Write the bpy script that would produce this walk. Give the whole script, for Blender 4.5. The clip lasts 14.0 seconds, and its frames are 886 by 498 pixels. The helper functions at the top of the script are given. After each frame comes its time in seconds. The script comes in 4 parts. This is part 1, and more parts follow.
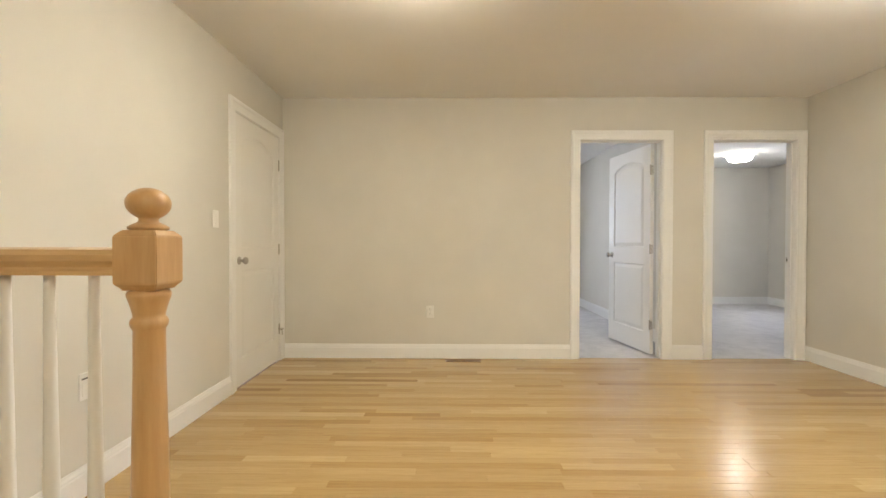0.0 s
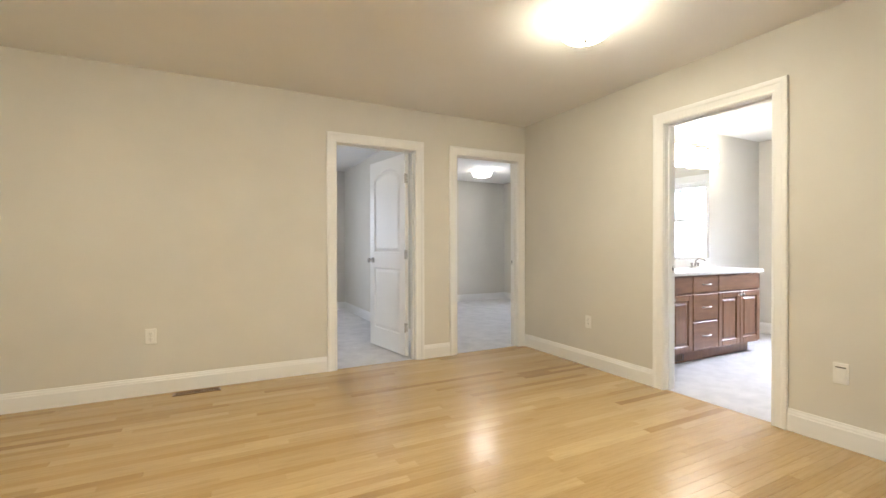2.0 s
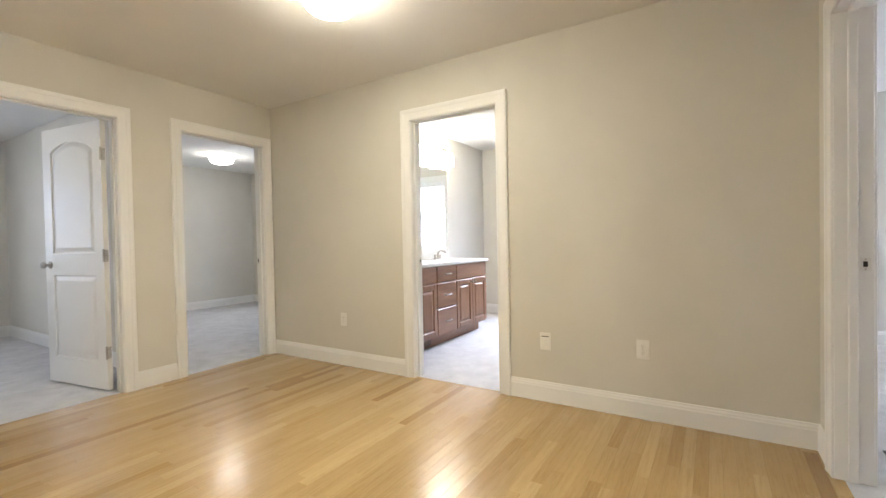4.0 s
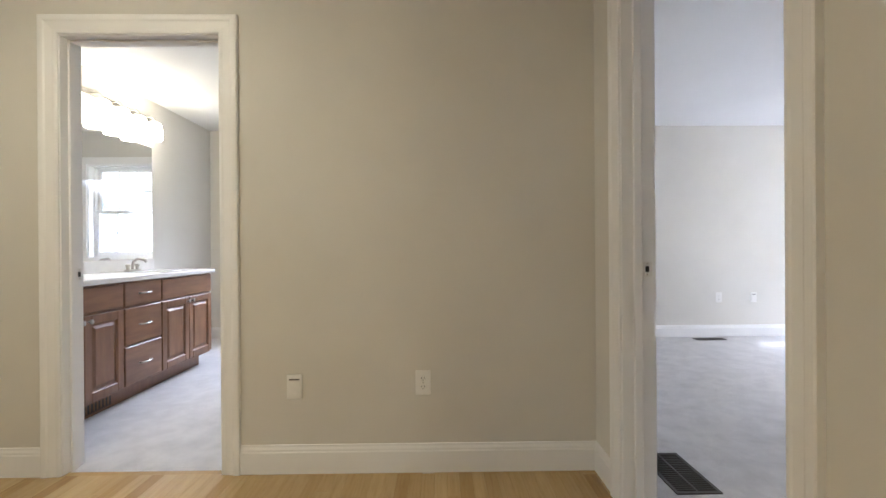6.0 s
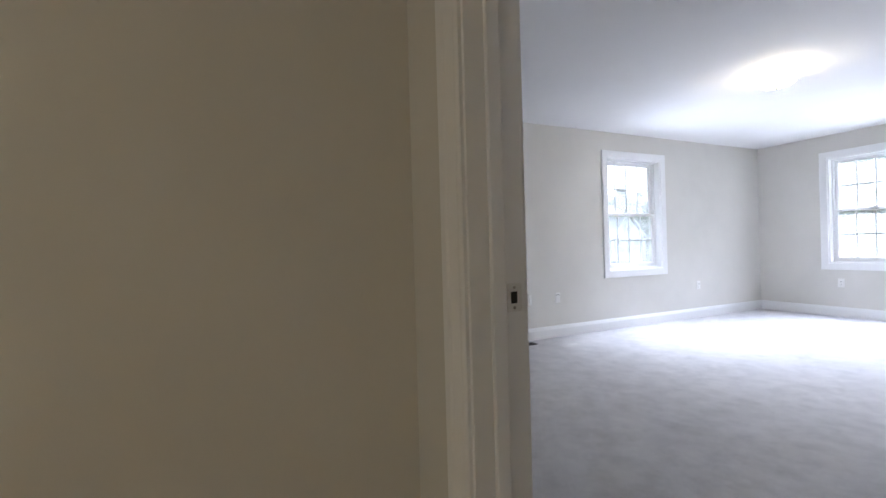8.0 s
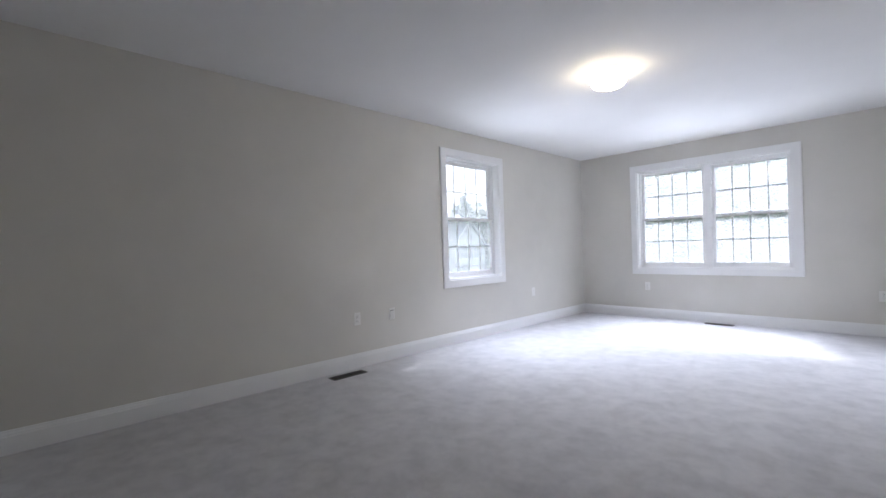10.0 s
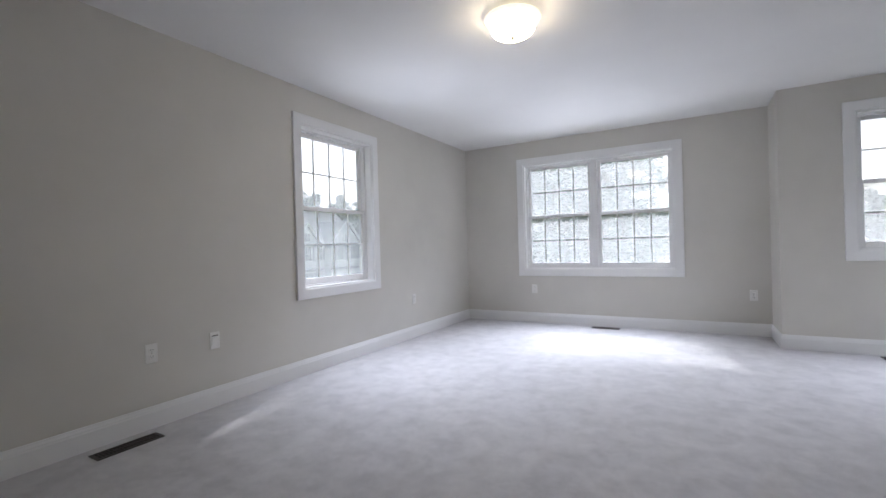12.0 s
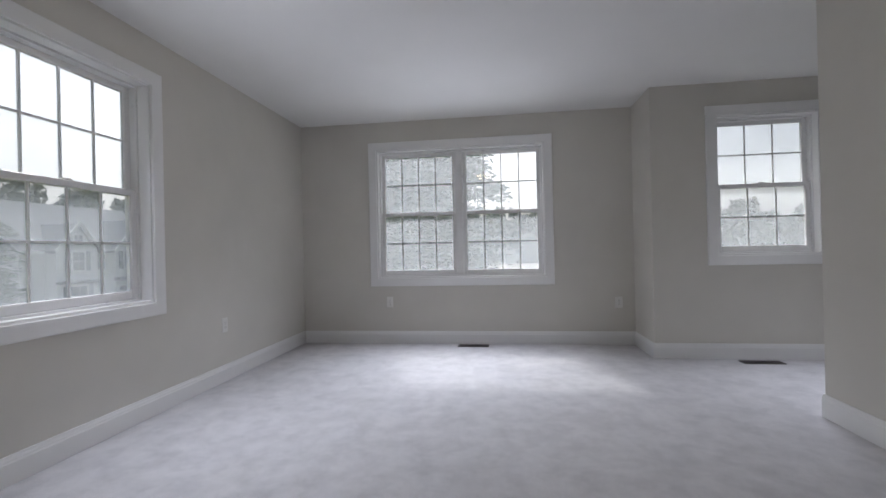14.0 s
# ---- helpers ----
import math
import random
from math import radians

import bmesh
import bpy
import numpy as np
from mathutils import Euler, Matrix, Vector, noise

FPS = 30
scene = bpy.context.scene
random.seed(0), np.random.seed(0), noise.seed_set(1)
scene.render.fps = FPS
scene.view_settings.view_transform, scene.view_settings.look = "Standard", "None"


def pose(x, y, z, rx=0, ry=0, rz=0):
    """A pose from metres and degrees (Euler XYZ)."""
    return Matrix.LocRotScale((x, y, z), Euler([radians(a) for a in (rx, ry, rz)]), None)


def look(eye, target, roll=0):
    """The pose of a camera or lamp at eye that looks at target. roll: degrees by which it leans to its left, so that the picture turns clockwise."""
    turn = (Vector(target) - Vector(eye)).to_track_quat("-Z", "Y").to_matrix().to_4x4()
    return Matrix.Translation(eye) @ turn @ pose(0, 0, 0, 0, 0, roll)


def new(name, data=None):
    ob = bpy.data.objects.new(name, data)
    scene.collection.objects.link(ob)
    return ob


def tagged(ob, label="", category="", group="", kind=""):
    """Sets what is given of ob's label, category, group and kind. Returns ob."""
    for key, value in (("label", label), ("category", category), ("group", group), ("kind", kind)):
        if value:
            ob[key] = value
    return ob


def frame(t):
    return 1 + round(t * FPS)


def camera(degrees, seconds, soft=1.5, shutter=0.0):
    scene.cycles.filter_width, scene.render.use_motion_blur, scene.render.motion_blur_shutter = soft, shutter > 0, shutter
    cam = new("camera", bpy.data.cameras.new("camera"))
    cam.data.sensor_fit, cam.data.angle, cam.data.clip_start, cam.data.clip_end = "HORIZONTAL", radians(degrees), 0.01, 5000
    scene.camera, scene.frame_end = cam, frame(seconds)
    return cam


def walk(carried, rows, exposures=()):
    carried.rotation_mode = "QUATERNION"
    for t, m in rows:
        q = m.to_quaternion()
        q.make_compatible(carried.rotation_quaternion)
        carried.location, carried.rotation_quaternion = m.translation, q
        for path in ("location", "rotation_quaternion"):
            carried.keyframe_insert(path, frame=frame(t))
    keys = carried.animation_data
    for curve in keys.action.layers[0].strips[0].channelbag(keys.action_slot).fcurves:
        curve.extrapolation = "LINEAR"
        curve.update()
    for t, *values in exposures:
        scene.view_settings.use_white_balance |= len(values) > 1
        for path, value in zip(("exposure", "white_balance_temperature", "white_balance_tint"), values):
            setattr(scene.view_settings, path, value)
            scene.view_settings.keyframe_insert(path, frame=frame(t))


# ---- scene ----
cam = camera(90.7, 14.0)
PATH = [
    (0, (-0.127, -0.13, 1.084), (-0.149, 1.87, 1.057), 0.1),
    (0.5, (-0.071, -0.097, 1.075), (0.079, 1.897, 1.048), -0.0),
    (1, (0.083, -0.035, 1.08), (0.431, 1.935, 1.071), -0.0),
    (1.5, (0.16, 0.006, 1.094), (0.782, 1.907, 1.078), 0.0),
    (2, (0.149, 0.054, 1.108), (1.068, 1.83, 1.097), -0.1),
    (2.5, (0.149, 0.054, 1.117), (1.316, 1.678, 1.097), -0.3),
    (3, (0.159, 0.079, 1.096), (1.535, 1.531, 1.077), -0.5),
    (3.2, (0.186, 0.095, 1.094), (1.629, 1.48, 1.069), -0.8),
    (5.5, (0.913, 0.498, 1.056), (2.900, 0.731, 1.048), -0.3),
    (6, (1.156, 0.514, 1.045), (3.156, 0.490, 1.041), -0.4),
    (6.5, (1.433, 0.497, 1.046), (3.419, 0.257, 1.048), -0.6),
    (7, (1.683, 0.395, 1.035), (3.632, -0.052, 1.028), -1.0),
    (7.5, (1.910, 0.303, 1.041), (3.800, -0.352, 1.031), -1.1),
    (8, (2.150, 0.182, 1.060), (3.963, -0.662, 1.057), -1.6),
    (8.5, (2.299, 0.052, 1.085), (4.037, -0.938, 1.071), -1.5),
    (9, (2.416, -0.106, 1.100), (4.055, -1.252, 1.090), -1.6),
    (11.3, (3.116, -0.995, 1.031), (4.275, -2.625, 1.036), -1.6),
    (11.5, (3.171, -1.075, 1.042), (4.286, -2.736, 1.045), -1.6),
    (12, (3.315, -1.324, 1.047), (4.310, -3.059, 1.039), -1.6),
    (12.5, (3.443, -1.577, 1.054), (4.283, -3.391, 1.048), -1.5),
    (13, (3.643, -1.821, 1.048), (4.286, -3.714, 1.045), -1.5),
    (13.5, (3.803, -2.093, 1.030), (4.251, -4.042, 1.022), -1.4),
    (14, (3.955, -2.341, 1.021), (4.221, -4.323, 1.023), -1.3),
]
walk(cam, [(t, look(eye, target, roll)) for t, eye, target, roll in PATH],
     [(0.0, 3.45, 5750, 10), (3.0, 3.4, 5650, 10), (5.5, 3.0, 5600, 10), (7.0, 2.25, 5550, 10), (8.5, 1.7, 5600, 10), (9.0, 1.55, 5650, 10), (11.5, 1.1, 5900, 10), (12.5, 0.7, 6000, 10), (14.0, 0.2, 6100, 10)])

# ---------------------------------------------------------------- light
SUN_EL, SUN_AZ = radians(49), radians(160)
world = bpy.data.worlds.new("sky")
scene.world = world
world.use_nodes = True
wn = world.node_tree
wn.nodes.clear()
w_out = wn.nodes.new("ShaderNodeOutputWorld")
w_bg = wn.nodes.new("ShaderNodeBackground")
w_sky = wn.nodes.new("ShaderNodeTexSky")
w_sky.sky_type, w_sky.sun_disc = "NISHITA", False
w_sky.sun_elevation, w_sky.sun_rotation = SUN_EL, SUN_AZ
w_sky.air_density, w_sky.dust_density, w_sky.ozone_density = 1.0, 6.0, 1.0
w_hsv = wn.nodes.new("ShaderNodeHueSaturation")
w_hsv.inputs["Saturation"].default_value = 0.4
w_hsv.inputs["Value"].default_value = 1.25
wn.links.new(w_sky.outputs[0], w_hsv.inputs["Color"])
wn.links.new(w_hsv.outputs[0], w_bg.inputs["Color"])
w_bg.inputs["Strength"].default_value = 0.15
wn.links.new(w_bg.outputs[0], w_out.inputs[0])

sun_data = bpy.data.lights.new("sun", "SUN")
sun_data.energy, sun_data.angle, sun_data.color = 1.1, radians(2.5), (1.0, 0.97, 0.92)
sun = new("sun", sun_data)
sun_dir = Vector((math.sin(SUN_AZ) * math.cos(SUN_EL), math.cos(SUN_AZ) * math.cos(SUN_EL), math.sin(SUN_EL)))
sun.matrix_world = look(sun_dir * 50, (0, 0, 0))

LAMP_WARM = (1.0, 0.84, 0.565)
LANDING_LAMP, BED_LAMP, ROOM_LAMP, BATH_LAMP = 13.0, 12.5, 4.0, 4.0


def sky_panel(name, centre, target, width, height, watts, spread=180, colour=(0.895, 0.90, 1.0)):
    """Soft daylight in a window's opening."""
    data = bpy.data.lights.new(name, "AREA")
    data.shape, data.size, data.size_y, data.energy, data.color = "RECTANGLE", width, height, watts, colour
    data.spread = radians(spread)
    lamp = new(name, data)
    lamp.matrix_world = look(centre, target)
    return lamp


# ---------------------------------------------------------------- materials
def shader(name):
    m = bpy.data.materials.new(name)
    m.use_nodes = True
    t = m.node_tree
    return m, t, t.nodes["Principled BSDF"]


def node(t, kind, **values):
    n = t.nodes.new(kind)
    for key, value in values.items():
        n.inputs[key.replace("_", " ")].default_value = value
    return n


def ramp(t, source, stops):
    n = t.nodes.new("ShaderNodeValToRGB")
    e = n.color_ramp.elements
    while len(e) < len(stops):
        e.new(0.5)
    for item, (at, colour) in zip(e, stops):
        item.position, item.color = at, (*colour, 1)
    t.links.new(source, n.inputs[0])
    return n.outputs[0]


def coords(t, stretch=(1, 1, 1)):
    g = t.nodes.new("ShaderNodeNewGeometry")
    m = t.nodes.new("ShaderNodeMapping")
    m.inputs["Scale"].default_value = stretch
    t.links.new(g.outputs["Position"], m.inputs["Vector"])
    return m.outputs[0]


def noise_out(t, vector, scale, detail=4.0, rough=0.6):
    n = node(t, "ShaderNodeTexNoise", Scale=scale, Detail=detail, Roughness=rough)
    t.links.new(vector, n.inputs["Vector"])
    return n.outputs["Fac"]


def bump(t, bsdf, height, strength, distance):
    n = node(t, "ShaderNodeBump", Strength=strength, Distance=distance)
    t.links.new(height, n.inputs["Height"])
    t.links.new(n.outputs[0], bsdf.inputs["Normal"])


def mixed(t, kind, fac, a, b):
    n = t.nodes.new("ShaderNodeMix")
    n.data_type, n.blend_type = "RGBA", kind
    if isinstance(fac, (int, float)):
        n.inputs[0].default_value = fac
    else:
        t.links.new(fac, n.inputs[0])
    for slot, value in ((6, a), (7, b)):
        if isinstance(value, tuple):
            n.inputs[slot].default_value = (*value, 1)
        else:
            t.links.new(value, n.inputs[slot])
    return n.outputs[2]


def paint(name, colour, rough=0.6, grain=0.0008, vary=0.04, scale=180):
    """Rolled paint: faint orange-peel relief, and slow changes of tone."""
    m, t, b = shader(name)
    v = coords(t)
    low = tuple(c * (1 - vary) for c in colour)
    high = tuple(min(1, c * (1 + vary)) for c in colour)
    slow = ramp(t, noise_out(t, v, 1.3, 3), [(0.3, low), (0.7, high)])
    t.links.new(slow, b.inputs["Base Color"])
    fine = noise_out(t, v, scale, 2)
    bump(t, b, fine, 0.35, grain)
    r = ramp(t, noise_out(t, v, 6, 3), [(0.3, (rough - 0.05,) * 3), (0.7, (rough + 0.05,) * 3)])
    t.links.new(r, b.inputs["Roughness"])
    b.inputs["Specular IOR Level"].default_value = 0.35
    return m


def plain(name, colour, rough=0.4, metal=0.0, vary=0.06, scale=40):
    m, t, b = shader(name)
    v = coords(t)
    low = tuple(c * (1 - vary) for c in colour)
    high = tuple(min(1, c * (1 + vary)) for c in colour)
    t.links.new(ramp(t, noise_out(t, v, scale, 3), [(0.3, low), (0.7, high)]), b.inputs["Base Color"])
    b.inputs["Roughness"].default_value, b.inputs["Metallic"].default_value = rough, metal
    return m


def oak_floor(name, per_island):
    """Varnished red-oak strips; each strip has a tone and grain of its own."""
    m, t, b = shader(name)
    if per_island:
        tone = t.nodes.new("ShaderNodeNewGeometry").outputs["Random Per Island"]
    else:
        tone = t.nodes.new("ShaderNodeObjectInfo").outputs["Random"]
    g = t.nodes.new("ShaderNodeNewGeometry")
    shift = t.nodes.new("ShaderNodeVectorMath")
    shift.operation = "MULTIPLY_ADD"
    comb = t.nodes.new("ShaderNodeCombineXYZ")
    t.links.new(tone, comb.inputs[0])
    t.links.new(tone, comb.inputs[1])
    t.links.new(comb.outputs[0], shift.inputs[0])
    shift.inputs[1].default_value = (37, 91, 0)
    t.links.new(g.outputs["Position"], shift.inputs[2])
    mapping = t.nodes.new("ShaderNodeMapping")
    mapping.inputs["Scale"].default_value = (1.2, 22, 1)
    t.links.new(shift.outputs[0], mapping.inputs["Vector"])
    base = ramp(t, tone, [(0.0, (0.31, 0.185, 0.062)), (0.07, (0.40, 0.257, 0.096)), (0.25, (0.452, 0.304, 0.121)), (0.6, (0.472, 0.324, 0.133)),
                          (0.88, (0.505, 0.352, 0.149)), (1.0, (0.56, 0.405, 0.185))])
    grain = noise_out(t, mapping.outputs[0], 3.0, 6, 0.62)
    fine = noise_out(t, mapping.outputs[0], 14.0, 4, 0.6)
    streak = ramp(t, grain, [(0.3, (0.80, 0.76, 0.70)), (0.55, (1, 1, 1))])
    pores = ramp(t, fine, [(0.32, (0.86, 0.83, 0.78)), (0.5, (1, 1, 1))])
    colour = mixed(t, "MULTIPLY", 0.8, base, streak)
    colour = mixed(t, "MULTIPLY", 0.6, colour, pores)
    t.links.new(colour, b.inputs["Base Color"])
    b.inputs["Roughness"].default_value = 0.27
    b.inputs["Coat Weight"].default_value = 0.35
    b.inputs["Coat Roughness"].default_value = 0.16
    bump(t, b, fine, 0.10, 0.0006)
    return m


def carpet(name, colour):
    """Cut-pile carpet with brushed patches where the pile leans."""
    m, t, b = shader(name)
    v = coords(t)
    strokes = noise_out(t, coords(t, (2.0, 1.7, 1)), 2.4, 7, 0.72)
    patch = noise_out(t, v, 7.0, 6, 0.65)
    tuft = noise_out(t, v, 260, 3, 0.7)
    c1 = ramp(t, strokes, [(0.32, tuple(c * 0.88 for c in colour)), (0.62, tuple(c * 1.04 for c in colour))])
    c2 = ramp(t, patch, [(0.36, (0.83, 0.83, 0.84)), (0.58, (1, 1, 1))])
    c3 = ramp(t, tuft, [(0.3, (0.80, 0.80, 0.80)), (0.55, (1, 1, 1))])
    colour2 = mixed(t, "MULTIPLY", 1.0, mixed(t, "MULTIPLY", 0.85, c1, c2), c3)
    t.links.new(colour2, b.inputs["Base Color"])
    b.inputs["Roughness"].default_value = 0.95
    b.inputs["Specular IOR Level"].default_value = 0.1
    b.inputs["Sheen Weight"].default_value = 0.25
    add = t.nodes.new("ShaderNodeMath")
    add.operation = "MULTIPLY_ADD"
    t.links.new(patch, add.inputs[0])
    add.inputs[1].default_value = 1.6
    t.links.new(tuft, add.inputs[2])
    bump(t, b, add.outputs[0], 0.7, 0.006)
    return m


def wood(name, light, dark, rough=0.35, along=(6, 6, 0.7), scale=4.0, coat=0.2):
    m, t, b = shader(name)
    v = coords(t, along)
    g = noise_out(t, v, scale, 6, 0.62)
    t.links.new(ramp(t, g, [(0.28, dark), (0.66, light)]), b.inputs["Base Color"])
    b.inputs["Roughness"].default_value = rough
    b.inputs["Coat Weight"].default_value = coat
    b.inputs["Coat Roughness"].default_value = 0.2
    bump(t, b, noise_out(t, v, scale * 6, 3), 0.08, 0.0005)
    return m


def glow(name, colour, strength, face=(0.9, 0.88, 0.84)):
    m, t, b = shader(name)
    b.inputs["Base Color"].default_value = (*face, 1)
    b.inputs["Roughness"].default_value = 0.35
    b.inputs["Emission Color"].default_value = (*colour, 1)
    b.inputs["Emission Strength"].default_value = strength
    return m


def clear_glass(name):
    m, t, b = shader(name)
    b.inputs["Base Color"].default_value = (0.965, 0.97, 0.97, 1)
    b.inputs["Roughness"].default_value = 0.0
    b.inputs["IOR"].default_value = 1.45
    b.inputs["Transmission Weight"].default_value = 1.0
    # milky translucent share puts the hazy glare of the outdoor view into the pane
    glare_veil = t.nodes.new("ShaderNodeBsdfTranslucent")
    glare_veil.inputs["Color"].default_value = (0.86, 0.90, 0.94, 1)
    veil_mix = t.nodes.new("ShaderNodeMixShader")
    t.links.new(ramp(t, noise_out(t, coords(t), 3.0, 5), [(0.3, (0.20,) * 3), (0.7, (0.25,) * 3)]), veil_mix.inputs[0])
    t.links.new(b.outputs[0], veil_mix.inputs[1])
    t.links.new(glare_veil.outputs[0], veil_mix.inputs[2])
    t.links.new(veil_mix.outputs[0], t.nodes["Material Output"].inputs["Surface"])
    return m


def foliage(name, dark, light):
    m, t, b = shader(name)
    island = t.nodes.new("ShaderNodeNewGeometry").outputs["Random Per Island"]
    t.links.new(ramp(t, island, [(0.0, dark), (1.0, light)]), b.inputs["Base Color"])
    b.inputs["Roughness"].default_value = 0.8
    thin = t.nodes.new("ShaderNodeBsdfTranslucent")
    t.links.new(b.inputs["Base Color"].links[0].from_socket, thin.inputs["Color"])
    blend = t.nodes.new("ShaderNodeMixShader")
    blend.inputs[0].default_value = 0.5
    t.links.new(b.outputs[0], blend.inputs[1])
    t.links.new(thin.outputs[0], blend.inputs[2])
    t.links.new(blend.outputs[0], t.nodes["Material Output"].inputs["Surface"])
    return m


def lap_siding(name, colour):
    """Clapboards of a far house: courses as relief, thin lap shadows painted into the colour."""
    m, t, b = shader(name)
    w = t.nodes.new("ShaderNodeTexWave")
    w.wave_type, w.bands_direction, w.wave_profile = "BANDS", "Z", "SAW"
    w.inputs["Scale"].default_value = 1.6
    t.links.new(coords(t), w.inputs["Vector"])
    t.links.new(ramp(t, w.outputs["Fac"], [(0.0, tuple(c * 0.8 for c in colour)), (0.15, colour)]), b.inputs["Base Color"])
    b.inputs["Roughness"].default_value = 0.7
    bump(t, b, w.outputs["Fac"], 0.5, 0.02)
    return m


def ground_mix(name, a, b_colour, scale, rough=0.95):
    m, t, b = shader(name)
    v = coords(t)
    c = ramp(t, noise_out(t, v, scale, 6), [(0.35, a), (0.65, b_colour)])
    t.links.new(c, b.inputs["Base Color"])
    b.inputs["Roughness"].default_value = rough
    bump(t, b, noise_out(t, v, scale * 20, 4), 0.5, 0.03)
    return m


WALL = paint("greige wall paint", (0.655, 0.635, 0.585), 0.62)
CEILING = paint("flat white ceiling paint", (0.80, 0.795, 0.78), 0.85, 0.0012, 0.02, 120)
TRIM = paint("satin white trim paint", (0.82, 0.82, 0.815), 0.34, 0.0003, 0.02, 60)
DOOR_PAINT = paint("satin white door paint", (0.79, 0.785, 0.765), 0.36, 0.0003, 0.02, 60)
OAK_PIECE = oak_floor("varnished oak strip", False)
OAK_REST = oak_floor("varnished oak strips", True)
GAP = plain("dark joint", (0.16, 0.085, 0.03), 0.8)
CARPET = carpet("pale grey cut-pile carpet", (0.665, 0.655, 0.665))
MAPLE = wood("varnished light newel wood", (0.63, 0.41, 0.185), (0.50, 0.295, 0.115), 0.3, (9, 9, 1.0), 3.0, 0.4)
MAPLE_RAIL = wood("varnished light rail wood", (0.66, 0.45, 0.21), (0.54, 0.34, 0.14), 0.3, (1.0, 9, 9), 3.0, 0.4)
CHERRY = wood("stained brown cabinet wood", (0.25, 0.125, 0.062), (0.165, 0.076, 0.036), 0.36, (5, 5, 0.8), 4.0, 0.25)
CHERRY_SIDE = wood("stained brown drawer wood", (0.25, 0.125, 0.062), (0.165, 0.076, 0.036), 0.36, (0.8, 5, 5), 4.0, 0.25)
NICKEL = plain("brushed nickel", (0.46, 0.44, 0.40), 0.28, 1.0, 0.08, 120)
PLATE = plain("pale satin nickel", (0.74, 0.73, 0.71), 0.45, 0.25, 0.04, 120)
BRASS = plain("aged brass hinge", (0.52, 0.42, 0.26), 0.35, 1.0)
DARK_METAL = plain("dark brown enamelled register", (0.05, 0.042, 0.036), 0.45, 0.3)
OAK_VENT = wood("oak register wood", (0.22, 0.125, 0.05), (0.16, 0.085, 0.03), 0.4, (1, 8, 8), 4.0)
BLACK = plain("black void", (0.012, 0.012, 0.012), 0.8)
PLASTIC = plain("white plastic plate", (0.80, 0.79, 0.76), 0.32, 0.0, 0.02)
SLOT = plain("dark socket slot", (0.06, 0.055, 0.05), 0.5)
VINYL = paint("white vinyl window", (0.82, 0.82, 0.82), 0.3, 0.0002, 0.02, 60)
MARBLE = plain("white cultured marble", (0.80, 0.79, 0.76), 0.16, 0.0, 0.05, 7)
GLASS = clear_glass("window glass")
MIRROR_M = plain("silvered mirror", (0.90, 0.91, 0.90), 0.015, 1.0, 0.0)
LAMP_GLASS = glow("lit frosted lamp glass", LAMP_WARM, LANDING_LAMP)
BED_GLASS = glow("lit ribbed bedroom lamp glass", (1.0, 0.80, 0.52), BED_LAMP)
RIM_GLASS = glow("glowing rim of lamp glass", (1.0, 0.85, 0.60), 0.5)
SIDE_GLASS = glow("glowing side of lamp glass", LAMP_WARM, 4.5)
ROOM_GLASS = glow("lit back room lamp glass", (1.0, 0.86, 0.66), ROOM_LAMP)
BATH_GLASS = glow("lit bath lamp glass", (1.0, 0.84, 0.60), BATH_LAMP)
SIDING = lap_siding("grey lap siding", (0.52, 0.54, 0.57))
SIDING_PALE = lap_siding("pale lap siding", (0.60, 0.61, 0.62))
ROOF = ground_mix("grey asphalt shingle", (0.16, 0.165, 0.175), (0.24, 0.245, 0.255), 9)
WHITE_OUT = plain("white exterior trim", (0.78, 0.78, 0.78), 0.5)
HOUSE_GLASS = plain("dark house window", (0.06, 0.07, 0.085), 0.08)
SHUTTER = plain("slate blue shutter", (0.10, 0.115, 0.14), 0.6)
GARAGE = plain("white garage door", (0.72, 0.72, 0.71), 0.5)
LAWN = ground_mix("thin lawn", (0.10, 0.12, 0.045), (0.20, 0.19, 0.09), 0.6)
DRIVE = ground_mix("worn asphalt", (0.055, 0.055, 0.06), (0.085, 0.085, 0.088), 2.0)
BARK = ground_mix("grey bark", (0.10, 0.075, 0.055), (0.18, 0.14, 0.10), 5)
NEEDLE = foliage("pine needles", (0.068, 0.098, 0.080), (0.10, 0.13, 0.11))
# leaf tones are lightened and evened: distance haze put into the colour
HAZY_LEAF = foliage("haze-paled woods", (0.10, 0.118, 0.10), (0.135, 0.15, 0.125))
SHRUB_LEAF = foliage("shrub leaves", (0.03, 0.05, 0.02), (0.08, 0.11, 0.04))
CAR_PAINT = plain("white car paint", (0.72, 0.72, 0.72), 0.25)
CAR_GLASS = plain("dark car glass", (0.03, 0.035, 0.04), 0.08)
RUBBER = plain("black tyre rubber", (0.02, 0.02, 0.02), 0.8)


# ---------------------------------------------------------------- building helpers
def thing(name, at=(0, 0, 0), label="", category="", group="", kind=""):
    ob = new(name)
    ob.empty_display_size = 0.1
    ob.location = at
    return tagged(ob, label, category, group, kind)


def origin(ob):
    here = Vector(ob.location) if ob.parent is None else Vector((0, 0, 0))
    while ob.parent is not None:
        ob = ob.parent
        here = Vector(ob.location)
    return here


def mesh_from(bm, name, material, smooth=False):
    me = bpy.data.meshes.new(name)
    bmesh.ops.recalc_face_normals(bm, faces=bm.faces)
    if smooth:
        for f in bm.faces:
            f.smooth = True
    bm.to_mesh(me)
    bm.free()
    me.materials.append(material)
    return me


